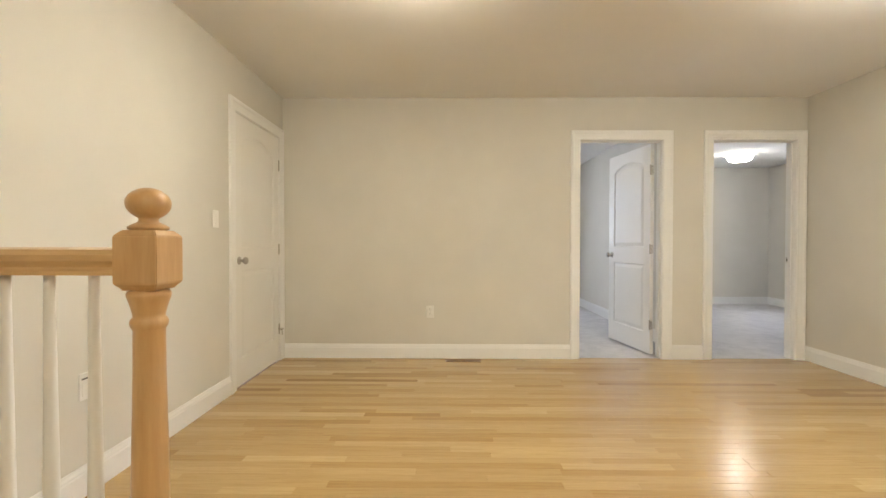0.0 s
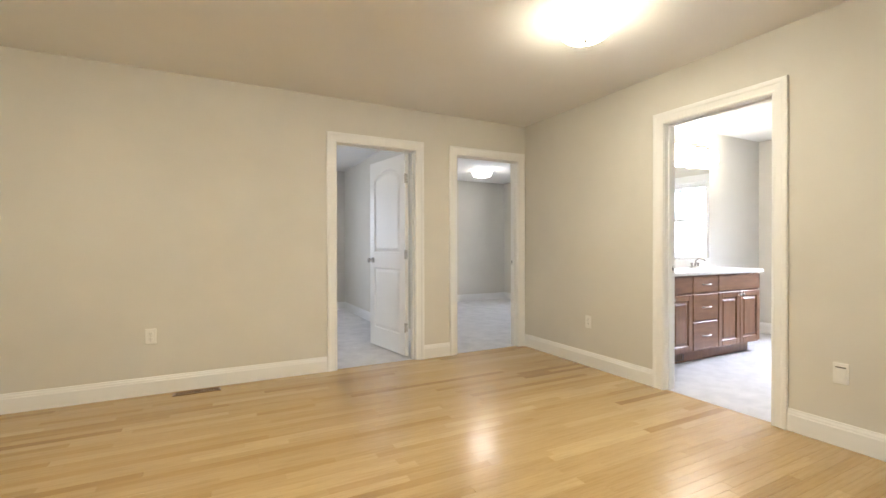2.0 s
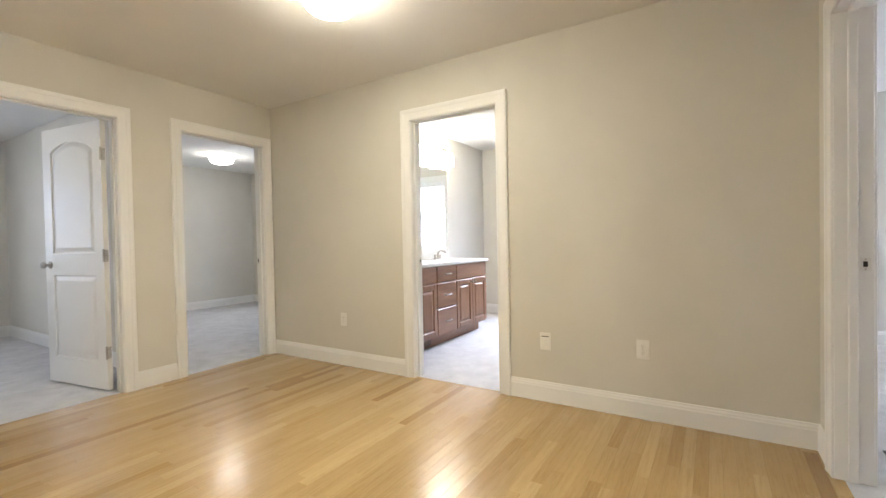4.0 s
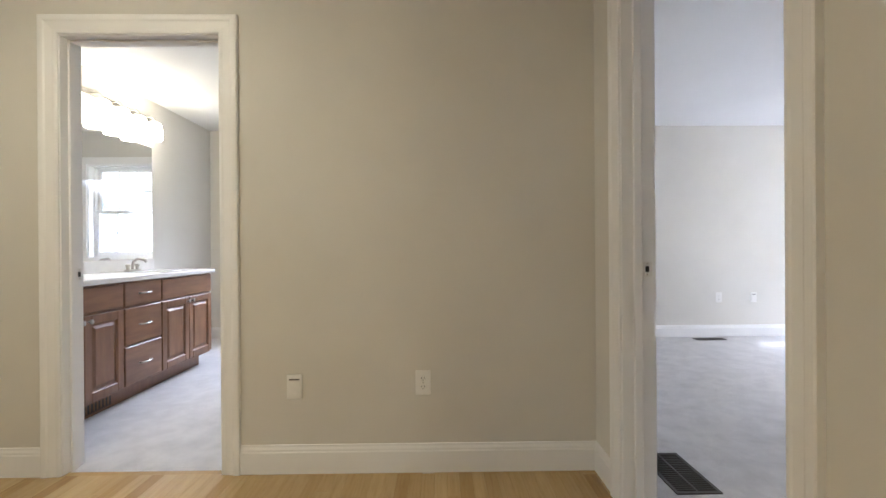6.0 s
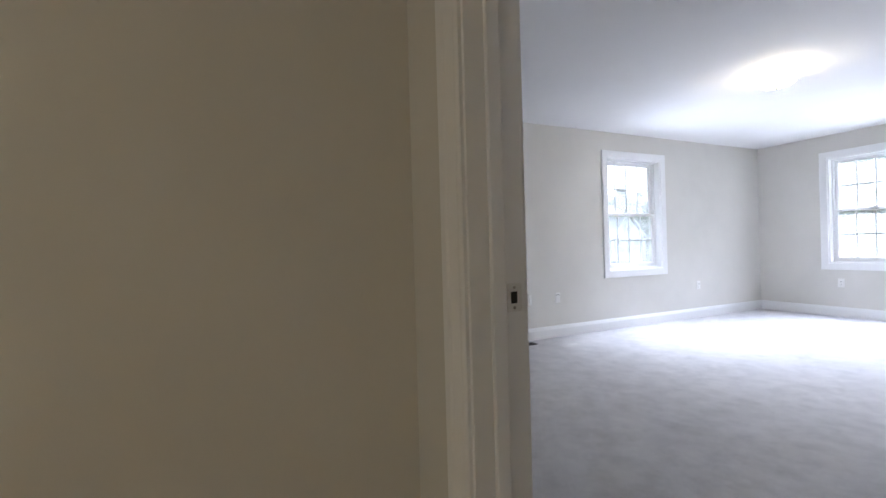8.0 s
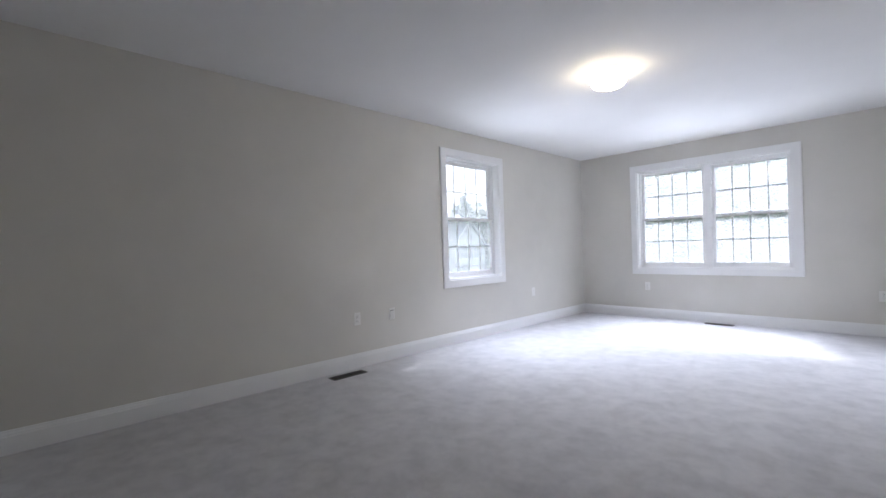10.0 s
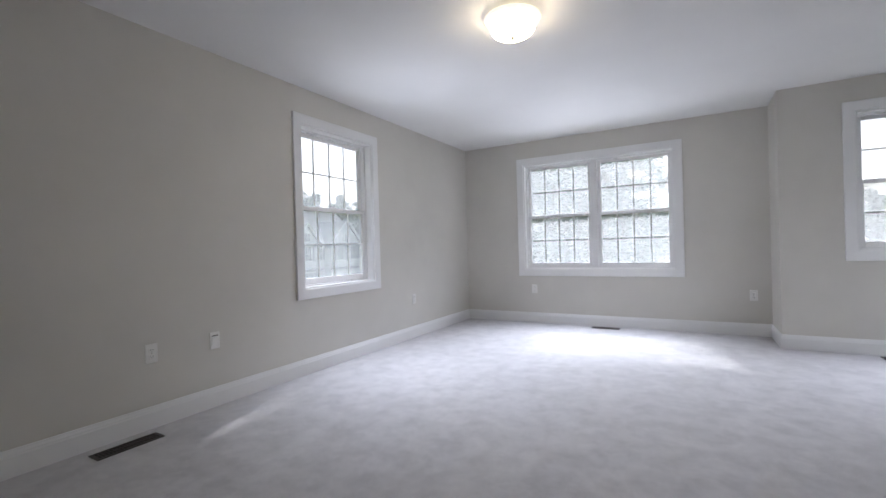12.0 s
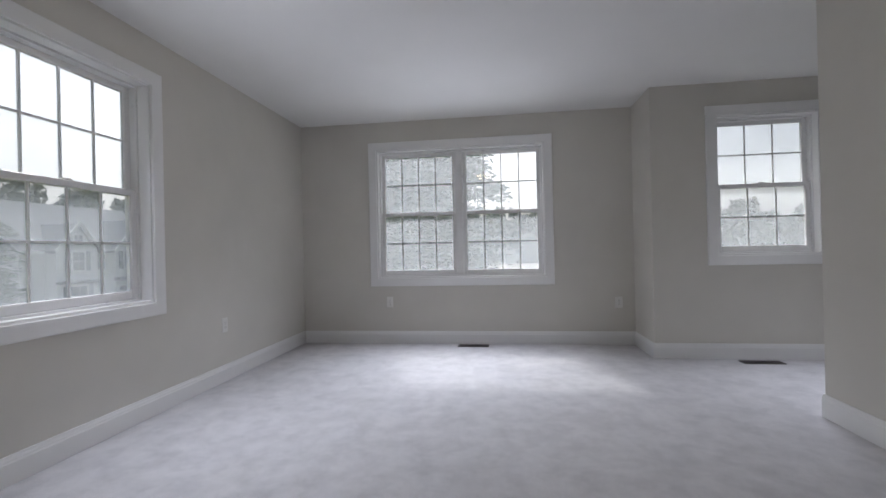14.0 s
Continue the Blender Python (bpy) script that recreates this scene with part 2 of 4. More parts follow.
def part(name, bm, material, parent=None, label="", smooth=False):
    """One mesh object, built in world metres, under a thing or a part."""
    ob = new(name, mesh_from(bm, name, material, smooth))
    if parent is not None:
        root = parent
        while root.parent is not None:
            root = root.parent
        ob.parent = parent
        if parent is root:
            ob.matrix_parent_inverse = Matrix.Translation(-Vector(root.location))
    return tagged(ob, label)


def single(name, bm, material, label, category, group="", kind="", smooth=False):
    return tagged(part(name, bm, material, None, "", smooth), label, category, group, kind)


def box(bm, x0, x1, y0, y1, z0, z1):
    vs = [bm.verts.new((x, y, z)) for x in (x0, x1) for y in (y0, y1) for z in (z0, z1)]
    for a in ((0, 1, 3, 2), (4, 6, 7, 5), (0, 4, 5, 1), (2, 3, 7, 6), (0, 2, 6, 4), (1, 5, 7, 3)):
        bm.faces.new([vs[i] for i in a])
    return vs


def bevelled(bm, size=0.003, segments=1):
    bmesh.ops.bevel(bm, geom=bm.edges[:], offset=size, segments=segments, affect="EDGES", profile=0.7)
    return bm


def boxes(*items, bevel=0.0):
    bm = bmesh.new()
    for it in items:
        box(bm, *it)
    return bevelled(bm, bevel) if bevel else bm


class Side:
    """A wall's face: u runs along it, v goes into the wall, z is up."""

    def __init__(self, axis, place, into):
        self.axis, self.place, self.into = axis, place, into

    def __call__(self, u, v, z):
        d = self.place + self.into * v
        return Vector((d, u, z)) if self.axis == "x" else Vector((u, d, z))

    def box(self, bm, u0, u1, v0, v1, z0, z1):
        a, b = self(u0, v0, z0), self(u1, v1, z1)
        box(bm, min(a.x, b.x), max(a.x, b.x), min(a.y, b.y), max(a.y, b.y), min(z0, z1), max(z0, z1))

    def solid(self, *items, bevel=0.0):
        bm = bmesh.new()
        for it in items:
            self.box(bm, *it)
        return bevelled(bm, bevel) if bevel else bm


def wall(name, side, u0, u1, z0, z1, thick, openings=(), label="painted greige plaster wall"):
    """A wall with its openings (u0, u1, z0, z1) cut through."""
    bm = bmesh.new()
    at = u0
    for a, b, low, high in sorted(openings):
        side.box(bm, at, a, 0, thick, z0, z1)
        if low > 0.001:
            side.box(bm, a, b, 0, thick, z0, low)
        side.box(bm, a, b, 0, thick, high, z1)
        at = b
    side.box(bm, at, u1, 0, thick, z0, z1)
    return single(name, bm, WALL, label, "wall", kind="structure")


def sweep(bm, side, path, profile, closed):
    """A moulding with mitred corners: path in (u, z), profile of (across, proud); across points away from the opening."""
    n = len(path)
    rings = []
    for i, (u, z) in enumerate(path):
        dirs = []
        if closed or i > 0:
            p = path[i - 1]
            dirs.append(Vector((u - p[0], z - p[1])).normalized())
        if closed or i < n - 1:
            q = path[(i + 1) % n]
            dirs.append(Vector((q[0] - u, q[1] - z)).normalized())
        norms = [Vector((-d.y, d.x)) for d in dirs]
        m = sum(norms, Vector((0, 0)))
        m = m / (m.length_squared / len(norms)) if len(norms) > 1 else m
        rings.append([bm.verts.new(side(u + m.x * w, -d, z + m.y * w)) for w, d in profile])
    for i in range(n if closed else n - 1):
        a, b = rings[i], rings[(i + 1) % n]
        for j in range(len(profile)):
            k = (j + 1) % len(profile)
            bm.faces.new((a[j], a[k], b[k], b[j]))
    if not closed:
        bm.faces.new(rings[0])
        bm.faces.new(rings[-1])


CASING = [(0.0, -0.002), (0.0, 0.009), (0.006, 0.011), (0.012, 0.0115), (0.020, 0.0105), (0.052, 0.0145),
          (0.060, 0.0185), (0.070, 0.0195), (0.080, 0.0195), (0.085, 0.017), (0.086, -0.002)]
FLAT_CASING = [(0.0, -0.002), (0.0, 0.016), (0.004, 0.018), (0.078, 0.020), (0.084, 0.018), (0.085, -0.002)]
BASE = [(0.0, -0.002), (0.0, 0.013), (0.098, 0.0135), (0.104, 0.0105), (0.112, 0.010), (0.122, 0.006), (0.132, 0.0045), (0.134, -0.002)]


def baseboard(side, u0, u1, label="white moulded baseboard along the wall"):
    bm = bmesh.new()
    ends = [[bm.verts.new(side(u, -d, h + 0.001)) for h, d in BASE] for u in (u0, u1)]
    n = len(BASE)
    for j in range(n):
        k = (j + 1) % n
        bm.faces.new((ends[0][j], ends[0][k], ends[1][k], ends[1][j]))
    bm.faces.new(ends[0])
    bm.faces.new(ends[1])
    return single("baseboard", bm, TRIM, label, "baseboard", kind="structure")


def doorway(name, side, u0, u1, top, thick, label, strike=None, back=True, stop_at=0.045):
    """The lining of a door opening: jambs, head, stops and casing on both faces."""
    root = thing(name, side((u0 + u1) / 2, thick / 2, 0), label, "door frame", kind="structure")
    j = 0.018
    part("jamb", side.solid((u0 - j, u0, -0.001, thick + 0.001, 0.0, top + j), bevel=0.002), TRIM, root)
    part("jamb", side.solid((u1, u1 + j, -0.001, thick + 0.001, 0.0, top + j), bevel=0.002), TRIM, root)
    part("head_jamb", side.solid((u0, u1, -0.001, thick + 0.001, top, top + j), bevel=0.002), TRIM, root)
    s0, s1 = stop_at, stop_at + 0.034
    part("door_stop", side.solid((u0, u0 + 0.011, s0, s1, 0.0, top), bevel=0.003), TRIM, root)
    part("door_stop", side.solid((u1 - 0.011, u1, s0, s1, 0.0, top), bevel=0.003), TRIM, root)
    part("door_stop", side.solid((u0 + 0.011, u1 - 0.011, s0, s1, top - 0.011, top), bevel=0.003), TRIM, root)
    g = 0.005
    path = [(u1 + g, 0.0), (u1 + g, top + g), (u0 - g, top + g), (u0 - g, 0.0)]
    path = path[::-1]
    bm = bmesh.new()
    sweep(bm, side, path, CASING, False)
    part("casing", bm, TRIM, root)
    if back:
        rear = Side(side.axis, side.place + side.into * thick, -side.into)
        bm = bmesh.new()
        sweep(bm, rear, path, CASING, False)
        part("casing", bm, TRIM, root)
    if strike is not None:
        u, sign, depth, z = strike
        plate = part("strike_plate", side.solid((u, u + sign * 0.0022, depth - 0.017, depth + 0.019, z - 0.029, z + 0.029), bevel=0.0008), PLATE, root, "pale nickel strike plate")
        part("latch_hole", side.solid((u + sign * 0.0014, u + sign * 0.0028, depth - 0.008, depth + 0.007, z - 0.012, z + 0.012)), BLACK, root)
        for dz in (-0.021, 0.021):
            bm = bmesh.new()
            c = side(u + sign * 0.0026, depth, z + dz)
            bmesh.ops.create_uvsphere(bm, u_segments=8, v_segments=5, radius=0.0035, matrix=Matrix.Translation(c))
            part("screw", bm, NICKEL, root)
    return root


def local_part(name, bm, material, parent, label="", smooth=False, at=None):
    """One mesh object in the metres of its thing."""
    ob = new(name, mesh_from(bm, name, material, smooth))
    ob.parent = parent
    if at is not None:
        ob.matrix_basis = at
    return tagged(ob, label)


def lathe(bm, profile, segments=24, m=Matrix.Identity(4), flute=0.0, flutes=0):
    """A turned shape from (radius, height) points; flutes ripple its radius."""
    rings = []
    for r, z in profile:
        ring = []
        for i in range(segments):
            a = 2 * math.pi * i / segments
            rr = r * (1 + flute * math.cos(flutes * a)) if flutes else r
            ring.append(bm.verts.new(m @ Vector((rr * math.cos(a), rr * math.sin(a), z))))
        rings.append(ring)
    for a, b in zip(rings, rings[1:]):
        for i in range(segments):
            k = (i + 1) % segments
            bm.faces.new((a[i], a[k], b[k], b[i]))
    bm.faces.new(rings[0][::-1])
    bm.faces.new(rings[-1])
    return bm


def turned(profile, segments=24, m=Matrix.Identity(4)):
    return lathe(bmesh.new(), profile, segments, m)


def tube(points, radius, segments=8):
    bm = bmesh.new()
    rings = []
    pts = [Vector(p) for p in points]
    for i, p in enumerate(pts):
        d = (pts[min(i + 1, len(pts) - 1)] - pts[max(i - 1, 0)]).normalized()
        q = d.to_track_quat("Z", "Y").to_matrix()
        rings.append([bm.verts.new(p + q @ Vector((radius * math.cos(2 * math.pi * k / segments), radius * math.sin(2 * math.pi * k / segments), 0))) for k in range(segments)])
    for a, b in zip(rings, rings[1:]):
        for k in range(segments):
            j = (k + 1) % segments
            bm.faces.new((a[k], a[j], b[j], b[k]))
    bm.faces.new(rings[0][::-1])
    bm.faces.new(rings[-1])
    return bm


def prism(bm, outline, y0, y1):
    """An upright plate: outline of (x, z), from y0 to y1."""
    a = [bm.verts.new((x, y0, z)) for x, z in outline]
    b = [bm.verts.new((x, y1, z)) for x, z in outline]
    bm.faces.new(a)
    bm.faces.new(b[::-1])
    n = len(outline)
    for i in range(n):
        k = (i + 1) % n
        bm.faces.new((a[i], b[i], b[k], a[k]))


# ---------------------------------------------------------------- plan
H = 2.44                     # ceilings
EX, NY, SY, WX = 3.205, 3.975, -0.226, -1.68      # landing walls
T = 0.12
TS = 0.131
HALL_S = -2.2                # end of the hall behind the start
BN, BE, BS, BW = SY - TS, 6.185, -7.055, 2.12      # bedroom
HALL_E, JOG_Y = 1.78, -1.3   # hall behind the start; jog of the bedroom's west wall beside its door
BWN = HALL_E + T
STEP_X, ALC_S, ALC_N, ALC_W = 2.61, -6.50, -5.14, -0.25
BATH_E, BATH_N, BATH_S = 6.33, 3.18, 0.6
ROOM_N, ROOM_E, PART_X = 7.75, 5.60, 2.17
DOOR_H = 2.042

N_SIDE, E_SIDE = Side("y", NY, 1), Side("x", EX, 1)
S_SIDE, W_SIDE = Side("y", SY, -1), Side("x", WX, -1)
D1, D2 = (1.108, 1.872), (2.342, 3.104)
BATH_D, CLOSET_D, BED_D = (1.528, 2.258), (3.05, 3.878), (2.074, 2.907)
EWIN = (-4.89, -3.95, 0.722, 2.128)
SWIN = (3.495, 5.315, 0.712, 2.128)
WWIN = (1.225, 2.06, 0.91, 2.148)
BATHWIN = (1.735, 2.495, 0.95, 2.05)


def door_hole(span):
    return (span[0] - 0.018, span[1] + 0.018, 0.0, DOOR_H + 0.018)


# walls of the landing
wall("wall_landing_north", N_SIDE, WX - T, BATH_E + T, -0.02, H, T, [door_hole(D1), door_hole(D2)])
wall("wall_landing_east", E_SIDE, BN + 0.0, NY, -0.02, H, T, [door_hole(BATH_D)])
wall("wall_landing_south", S_SIDE, HALL_E, EX, -0.02, H, TS, [door_hole(BED_D)])
wall("wall_landing_west", W_SIDE, HALL_S, NY, -0.02, H, T, [door_hole(CLOSET_D)])
wall("wall_hall_south", Side("y", HALL_S, -1), WX - T, HALL_E, -0.02, H, T)
wall("wall_closet", Side("x", WX - 0.7, -1), 2.6, NY, -0.02, H, T)
# walls of the bedroom
B_E, B_S, B_W = Side("x", BE, 1), Side("y", BS, -1), Side("x", BW, -1)
ALC = Side("y", ALC_S, -1)
OUT_T = 0.17
wall("wall_bedroom_east", B_E, BS - OUT_T, BN + T, -0.02, H, OUT_T, [EWIN])
wall("wall_bedroom_south", B_S, STEP_X, BE, -0.02, H, OUT_T, [SWIN])
wall("wall_bedroom_step", Side("x", STEP_X, -1), BS - OUT_T, ALC_S - OUT_T, -0.02, H, OUT_T)
wall("wall_alcove_south", ALC, ALC_W, STEP_X, -0.02, H, OUT_T, [WWIN])
wall("wall_alcove_west", Side("x", ALC_W, -1), ALC_S - OUT_T, ALC_N + T, -0.02, H, T)
wall("wall_alcove_north", Side("y", ALC_N, 1), ALC_W, BW - T, -0.02, H, T)
wall("wall_bedroom_west", B_W, ALC_N, JOG_Y, -0.02, H, T)
wall("wall_bedroom_jog", Side("y", JOG_Y, -1), BWN, BW - T, -0.02, H, T)
wall("wall_hall_east", Side("x", BWN, -1), JOG_Y - T, BN, -0.02, H, T)
wall("wall_hall_east", Side("x", BWN, -1), HALL_S - T, JOG_Y - T, -0.02, H, T)
wall("wall_bedroom_north", Side("y", BN, 1), EX + T, BE, -0.02, H, T)
# bath and back rooms
BA_N, BA_E, BA_S = Side("y", BATH_N, 1), Side("x", BATH_E, 1), Side("y", BATH_S, -1)
wall("wall_bath_north", BA_N, EX + T, BATH_E, -0.02, H, T)
wall("wall_bath_east", BA_E, BATH_S - T, BATH_N + T, -0.02, H, OUT_T, [BATHWIN])
wall("wall_bath_south", BA_S, EX + T, BATH_E, -0.02, H, T)
R_N, R_E = Side("y", ROOM_N, 1), Side("x", ROOM_E, 1)
# window openings out of view, added to let light into both back rooms
R1WIN, R2WIN = (-0.9, 0.6, 0.72, 2.13), (5.0, 6.1, 0.72, 2.13)
wall("wall_back_north", R_N, WX - T, ROOM_E + OUT_T, -0.02, H, OUT_T, [R1WIN])
wall("wall_back_east", R_E, NY + T, ROOM_N, -0.02, H, OUT_T, [R2WIN])
wall("wall_back_middle", Side("x", PART_X, 1), NY + T, ROOM_N, -0.02, H, T)
wall("wall_back_west", W_SIDE, NY + T, ROOM_N, -0.02, H, T)


def slab(name, items, z0, z1, material, label, category):
    return single(name, boxes(*[(x0, x1, y0, y1, z0, z1) for x0, x1, y0, y1 in items]), material, label, category, kind="structure")


slab("ceiling", [(WX - 0.82, BATH_E + 0.3, HALL_S - T, ROOM_N + OUT_T)], H, H + 0.1, CEILING, "flat white painted ceiling over the landing and rooms", "ceiling")
slab("ceiling", [(ALC_W - T, BE + OUT_T, BS - OUT_T, HALL_S - T)], H, H + 0.1, CEILING, "flat white painted bedroom ceiling", "ceiling")
slab("floor_carpet_bedroom", [(BW, BE, BS, JOG_Y), (BWN, BE, JOG_Y, BN), (ALC_W, BW, ALC_S, ALC_N), (BED_D[0], BED_D[1], BN, SY - 0.035)], -0.02, 0.0, CARPET, "pale grey cut-pile carpet with vacuum marks", "carpet")
slab("floor_carpet_back", [(WX, ROOM_E, NY + T, ROOM_N), (D1[0], D1[1], NY + 0.035, NY + T), (D2[0], D2[1], NY + 0.035, NY + T)], -0.02, 0.0, CARPET, "pale grey cut-pile carpet in the back rooms", "carpet")
slab("floor_bath", [(EX + T, BATH_E, BATH_S, BATH_N), (EX + 0.035, EX + T, BATH_D[0], BATH_D[1])], -0.02, 0.0, CARPET, "pale grey carpet on the bathroom floor", "carpet")
slab("subfloor", [(WX - 0.9, BATH_E + 0.17, BS - OUT_T, ROOM_N + OUT_T)], -0.16, -0.022, GAP, "dark timber subfloor under the rooms", "floor")

# ---------------------------------------------------------------- door linings
doorway("door_1", N_SIDE, *D1, DOOR_H, T, "white moulded door frame of the first back room", strike=None, stop_at=0.04)
doorway("door_2", N_SIDE, *D2, DOOR_H, T, "white moulded door frame of the second back room", strike=(D2[1], -1, 0.098, 0.93), stop_at=0.04)
doorway("door_3", E_SIDE, *BATH_D, DOOR_H, T, "white moulded door frame of the bathroom", strike=(BATH_D[1], -1, 0.098, 0.93), stop_at=0.04)
doorway("door_4", S_SIDE, *BED_D, DOOR_H, TS, "white moulded door frame of the bedroom", strike=(BED_D[1], -1, 0.102, 0.955), stop_at=0.045)
doorway("door_5", W_SIDE, *CLOSET_D, DOOR_H, T, "white moulded door frame of the closet", back=False, stop_at=0.042)

# baseboards
C = 0.091
for a, b in ((WX, D1[0] - C), (D1[1] + C, D2[0] - C), (D2[1] + C, EX)):
    baseboard(N_SIDE, a, b)
for a, b in ((SY, BATH_D[0] - C), (BATH_D[1] + C, NY)):
    baseboard(E_SIDE, a, b)
for a, b in ((HALL_E, BED_D[0] - C), (BED_D[1] + C, EX)):
    baseboard(S_SIDE, a, b)
for a, b in ((HALL_S, CLOSET_D[0] - C), (CLOSET_D[1] + C, NY)):
    baseboard(W_SIDE, a, b)
baseboard(Side("y", HALL_S, -1), WX, HALL_E)
baseboard(Side("x", HALL_E, 1), HALL_S, SY)
baseboard(B_E, BS, BN)
baseboard(B_S, STEP_X, BE)
baseboard(Side("x", STEP_X, -1), BS, ALC_S + 0.0135)
baseboard(ALC, ALC_W, STEP_X)
baseboard(B_W, ALC_N - 0.0135, JOG_Y)
baseboard(Side("x", BWN, -1), JOG_Y, BN)
baseboard(Side("y", ALC_N, 1), ALC_W, BW)
baseboard(Side("y", BN, 1), BED_D[1] + C, BE)
baseboard(BA_E, BATH_S, BATH_N)
baseboard(BA_N, 5.27, BATH_E)
baseboard(R_N, WX, PART_X)
baseboard(R_N, PART_X + T, ROOM_E)
baseboard(R_E, NY + T, ROOM_N)
baseboard(Side("x", PART_X, 1), NY + T, ROOM_N)


# ---------------------------------------------------------------- windows
def window(name, side, u0, u1, z0, z1, thick, units, cols, label, detail=True):
    """A cased opening with double-hung units: lining, frame, two sashes each with muntins, panes."""
    root = thing(name, side((u0 + u1) / 2, 0.05, z0), label, "window", kind="structure")
    bm = bmesh.new()
    sweep(bm, side, [(u0, z0), (u0, z1), (u1, z1), (u1, z0)], FLAT_CASING, True)
    part("casing", bm, TRIM, root)
    j = 0.014
    bm = side.solid((u0, u0 + j, -0.001, 0.075, z0, z1), (u1 - j, u1, -0.001, 0.075, z0, z1),
                    (u0 + j, u1 - j, -0.001, 0.075, z1 - j, z1), (u0 + j, u1 - j, -0.001, 0.075, z0, z0 + j))
    part("window_lining", bm, TRIM, root)
    a0, a1 = u0, u1
    f = 0.030
    bm = side.solid((a0, a0 + f, 0.075, thick, z0, z1), (a1 - f, a1, 0.075, thick, z0, z1),
                    (a0 + f, a1 - f, 0.075, thick, z1 - f, z1), (a0 + f, a1 - f, 0.075, thick, z0, z0 + f), bevel=0.003)
    part("window_frame", bm, VINYL, root)
    mull = 0.075
    span = (a1 - a0 - 2 * f - (units - 1) * mull) / units
    for k in range(units):
        p0 = a0 + f + k * (span + mull)
        p1 = p0 + span
        if k:
            part("mullion", side.solid((p0 - mull, p0, 0.07, thick, z0 + f, z1 - f), bevel=0.003), VINYL, root)
        b0, b1 = z0 + f, z1 - f
        mid = (b0 + b1) / 2
        for low, high, d0 in ((mid - 0.018, b1, 0.120), (b0, mid + 0.018, 0.085)):
            s = 0.040
            rail = 0.036
            bottom = 0.052 if low == b0 else rail
            sash = part("sash", side.solid((p0, p0 + s, d0, d0 + 0.032, low, high), (p1 - s, p1, d0, d0 + 0.032, low, high),
                                           (p0 + s, p1 - s, d0, d0 + 0.032, high - rail, high), (p0 + s, p1 - s, d0, d0 + 0.032, low, low + bottom), bevel=0.003), VINYL, root)
            g0, g1, h0, h1 = p0 + s, p1 - s, low + bottom, high - rail
            if detail:
                w = 0.0058
                for c in range(1, cols):
                    x = g0 + (g1 - g0) * c / cols
                    part("muntin", side.solid((x - w, x + w, d0 + 0.010, d0 + 0.022, h0, h1)), VINYL, sash)
                zz = (h0 + h1) / 2
                part("muntin", side.solid((g0, g1, d0 + 0.0095, d0 + 0.0225, zz - w, zz + w)), VINYL, sash)
            pane = part("pane", side.solid((g0 - 0.004, g1 + 0.004, d0 + 0.0145, d0 + 0.0175, h0 - 0.004, h1 + 0.004)), GLASS, sash)
            pane.visible_shadow = False
        if detail:
            part("sash_lock", side.solid(((p0 + p1) / 2 - 0.03, (p0 + p1) / 2 + 0.03, 0.09, 0.112, mid + 0.018, mid + 0.032), bevel=0.004), VINYL, root)
    return root


window("window_1", B_E, *EWIN, OUT_T, 1, 4, "white double-hung window with grilles facing the street")
window("window_2", B_S, *SWIN, OUT_T, 2, 4, "white twin double-hung window with grilles")
window("window_3", ALC, *WWIN, OUT_T, 1, 3, "smaller white double-hung window with grilles")
window("window_4", BA_E, *BATHWIN, OUT_T, 1, 3, "white double-hung bathroom window")
# the next two windows are unseen, added only for the back rooms' light
window("unseen_window_5", R_N, *R1WIN, OUT_T, 2, 4, "white twin window of a back room", False)
window("unseen_window_6", R_E, *R2WIN, OUT_T, 1, 4, "white window of a back room", False)


# ---------------------------------------------------------------- oak floor
def strips():
    """Rows of 57 mm strips laid along x with random end joints."""
    rng = random.Random(7)
    w = 0.057
    rows = []
    y = HALL_S
    while y < NY - 0.001:
        y1 = min(y + w, NY)
        x0 = WX
        x = x0 - rng.random() * 0.9
        while x < EX:
            length = rng.choice((0.35, 0.5, 0.6, 0.75, 0.9, 1.1, 1.3)) * (0.9 + 0.2 * rng.random())
            a, b = max(x, x0), min(x + length, EX)
            if b - a > 0.02:
                rows.append((a, b, y, y1))
            x += length
        y = y1
    return rows


def strip_box(bm, a, b, y0, y1, lift):
    g, c = 0.00015, 0.0006
    lo = [(a + g, y0 + g), (b - g, y0 + g), (b - g, y1 - g), (a + g, y1 - g)]
    hi = [(a + g + c, y0 + g + c), (b - g - c, y0 + g + c), (b - g - c, y1 - g - c), (a + g + c, y1 - g - c)]
    z0, z1, z2 = -0.02, -0.0005 + lift, lift
    rings = [[bm.verts.new((x, y, z)) for x, y in ring] for ring, z in ((lo, z0), (lo, z1), (hi, z2))]
    for p, q in zip(rings, rings[1:]):
        for i in range(4):
            k = (i + 1) % 4
            bm.faces.new((p[i], p[k], q[k], q[i]))
    bm.faces.new(rings[2])
    return bm


# ---------------------------------------------------------------- doors
def arch(x0, x1, z, rise, n=10):
    """Points along a shallow arch from x0 to x1 whose ends stand at z."""
    return [(x0 + (x1 - x0) * i / n, z + rise * math.sin(math.pi * i / n) ** 0.8) for i in range(n + 1)]


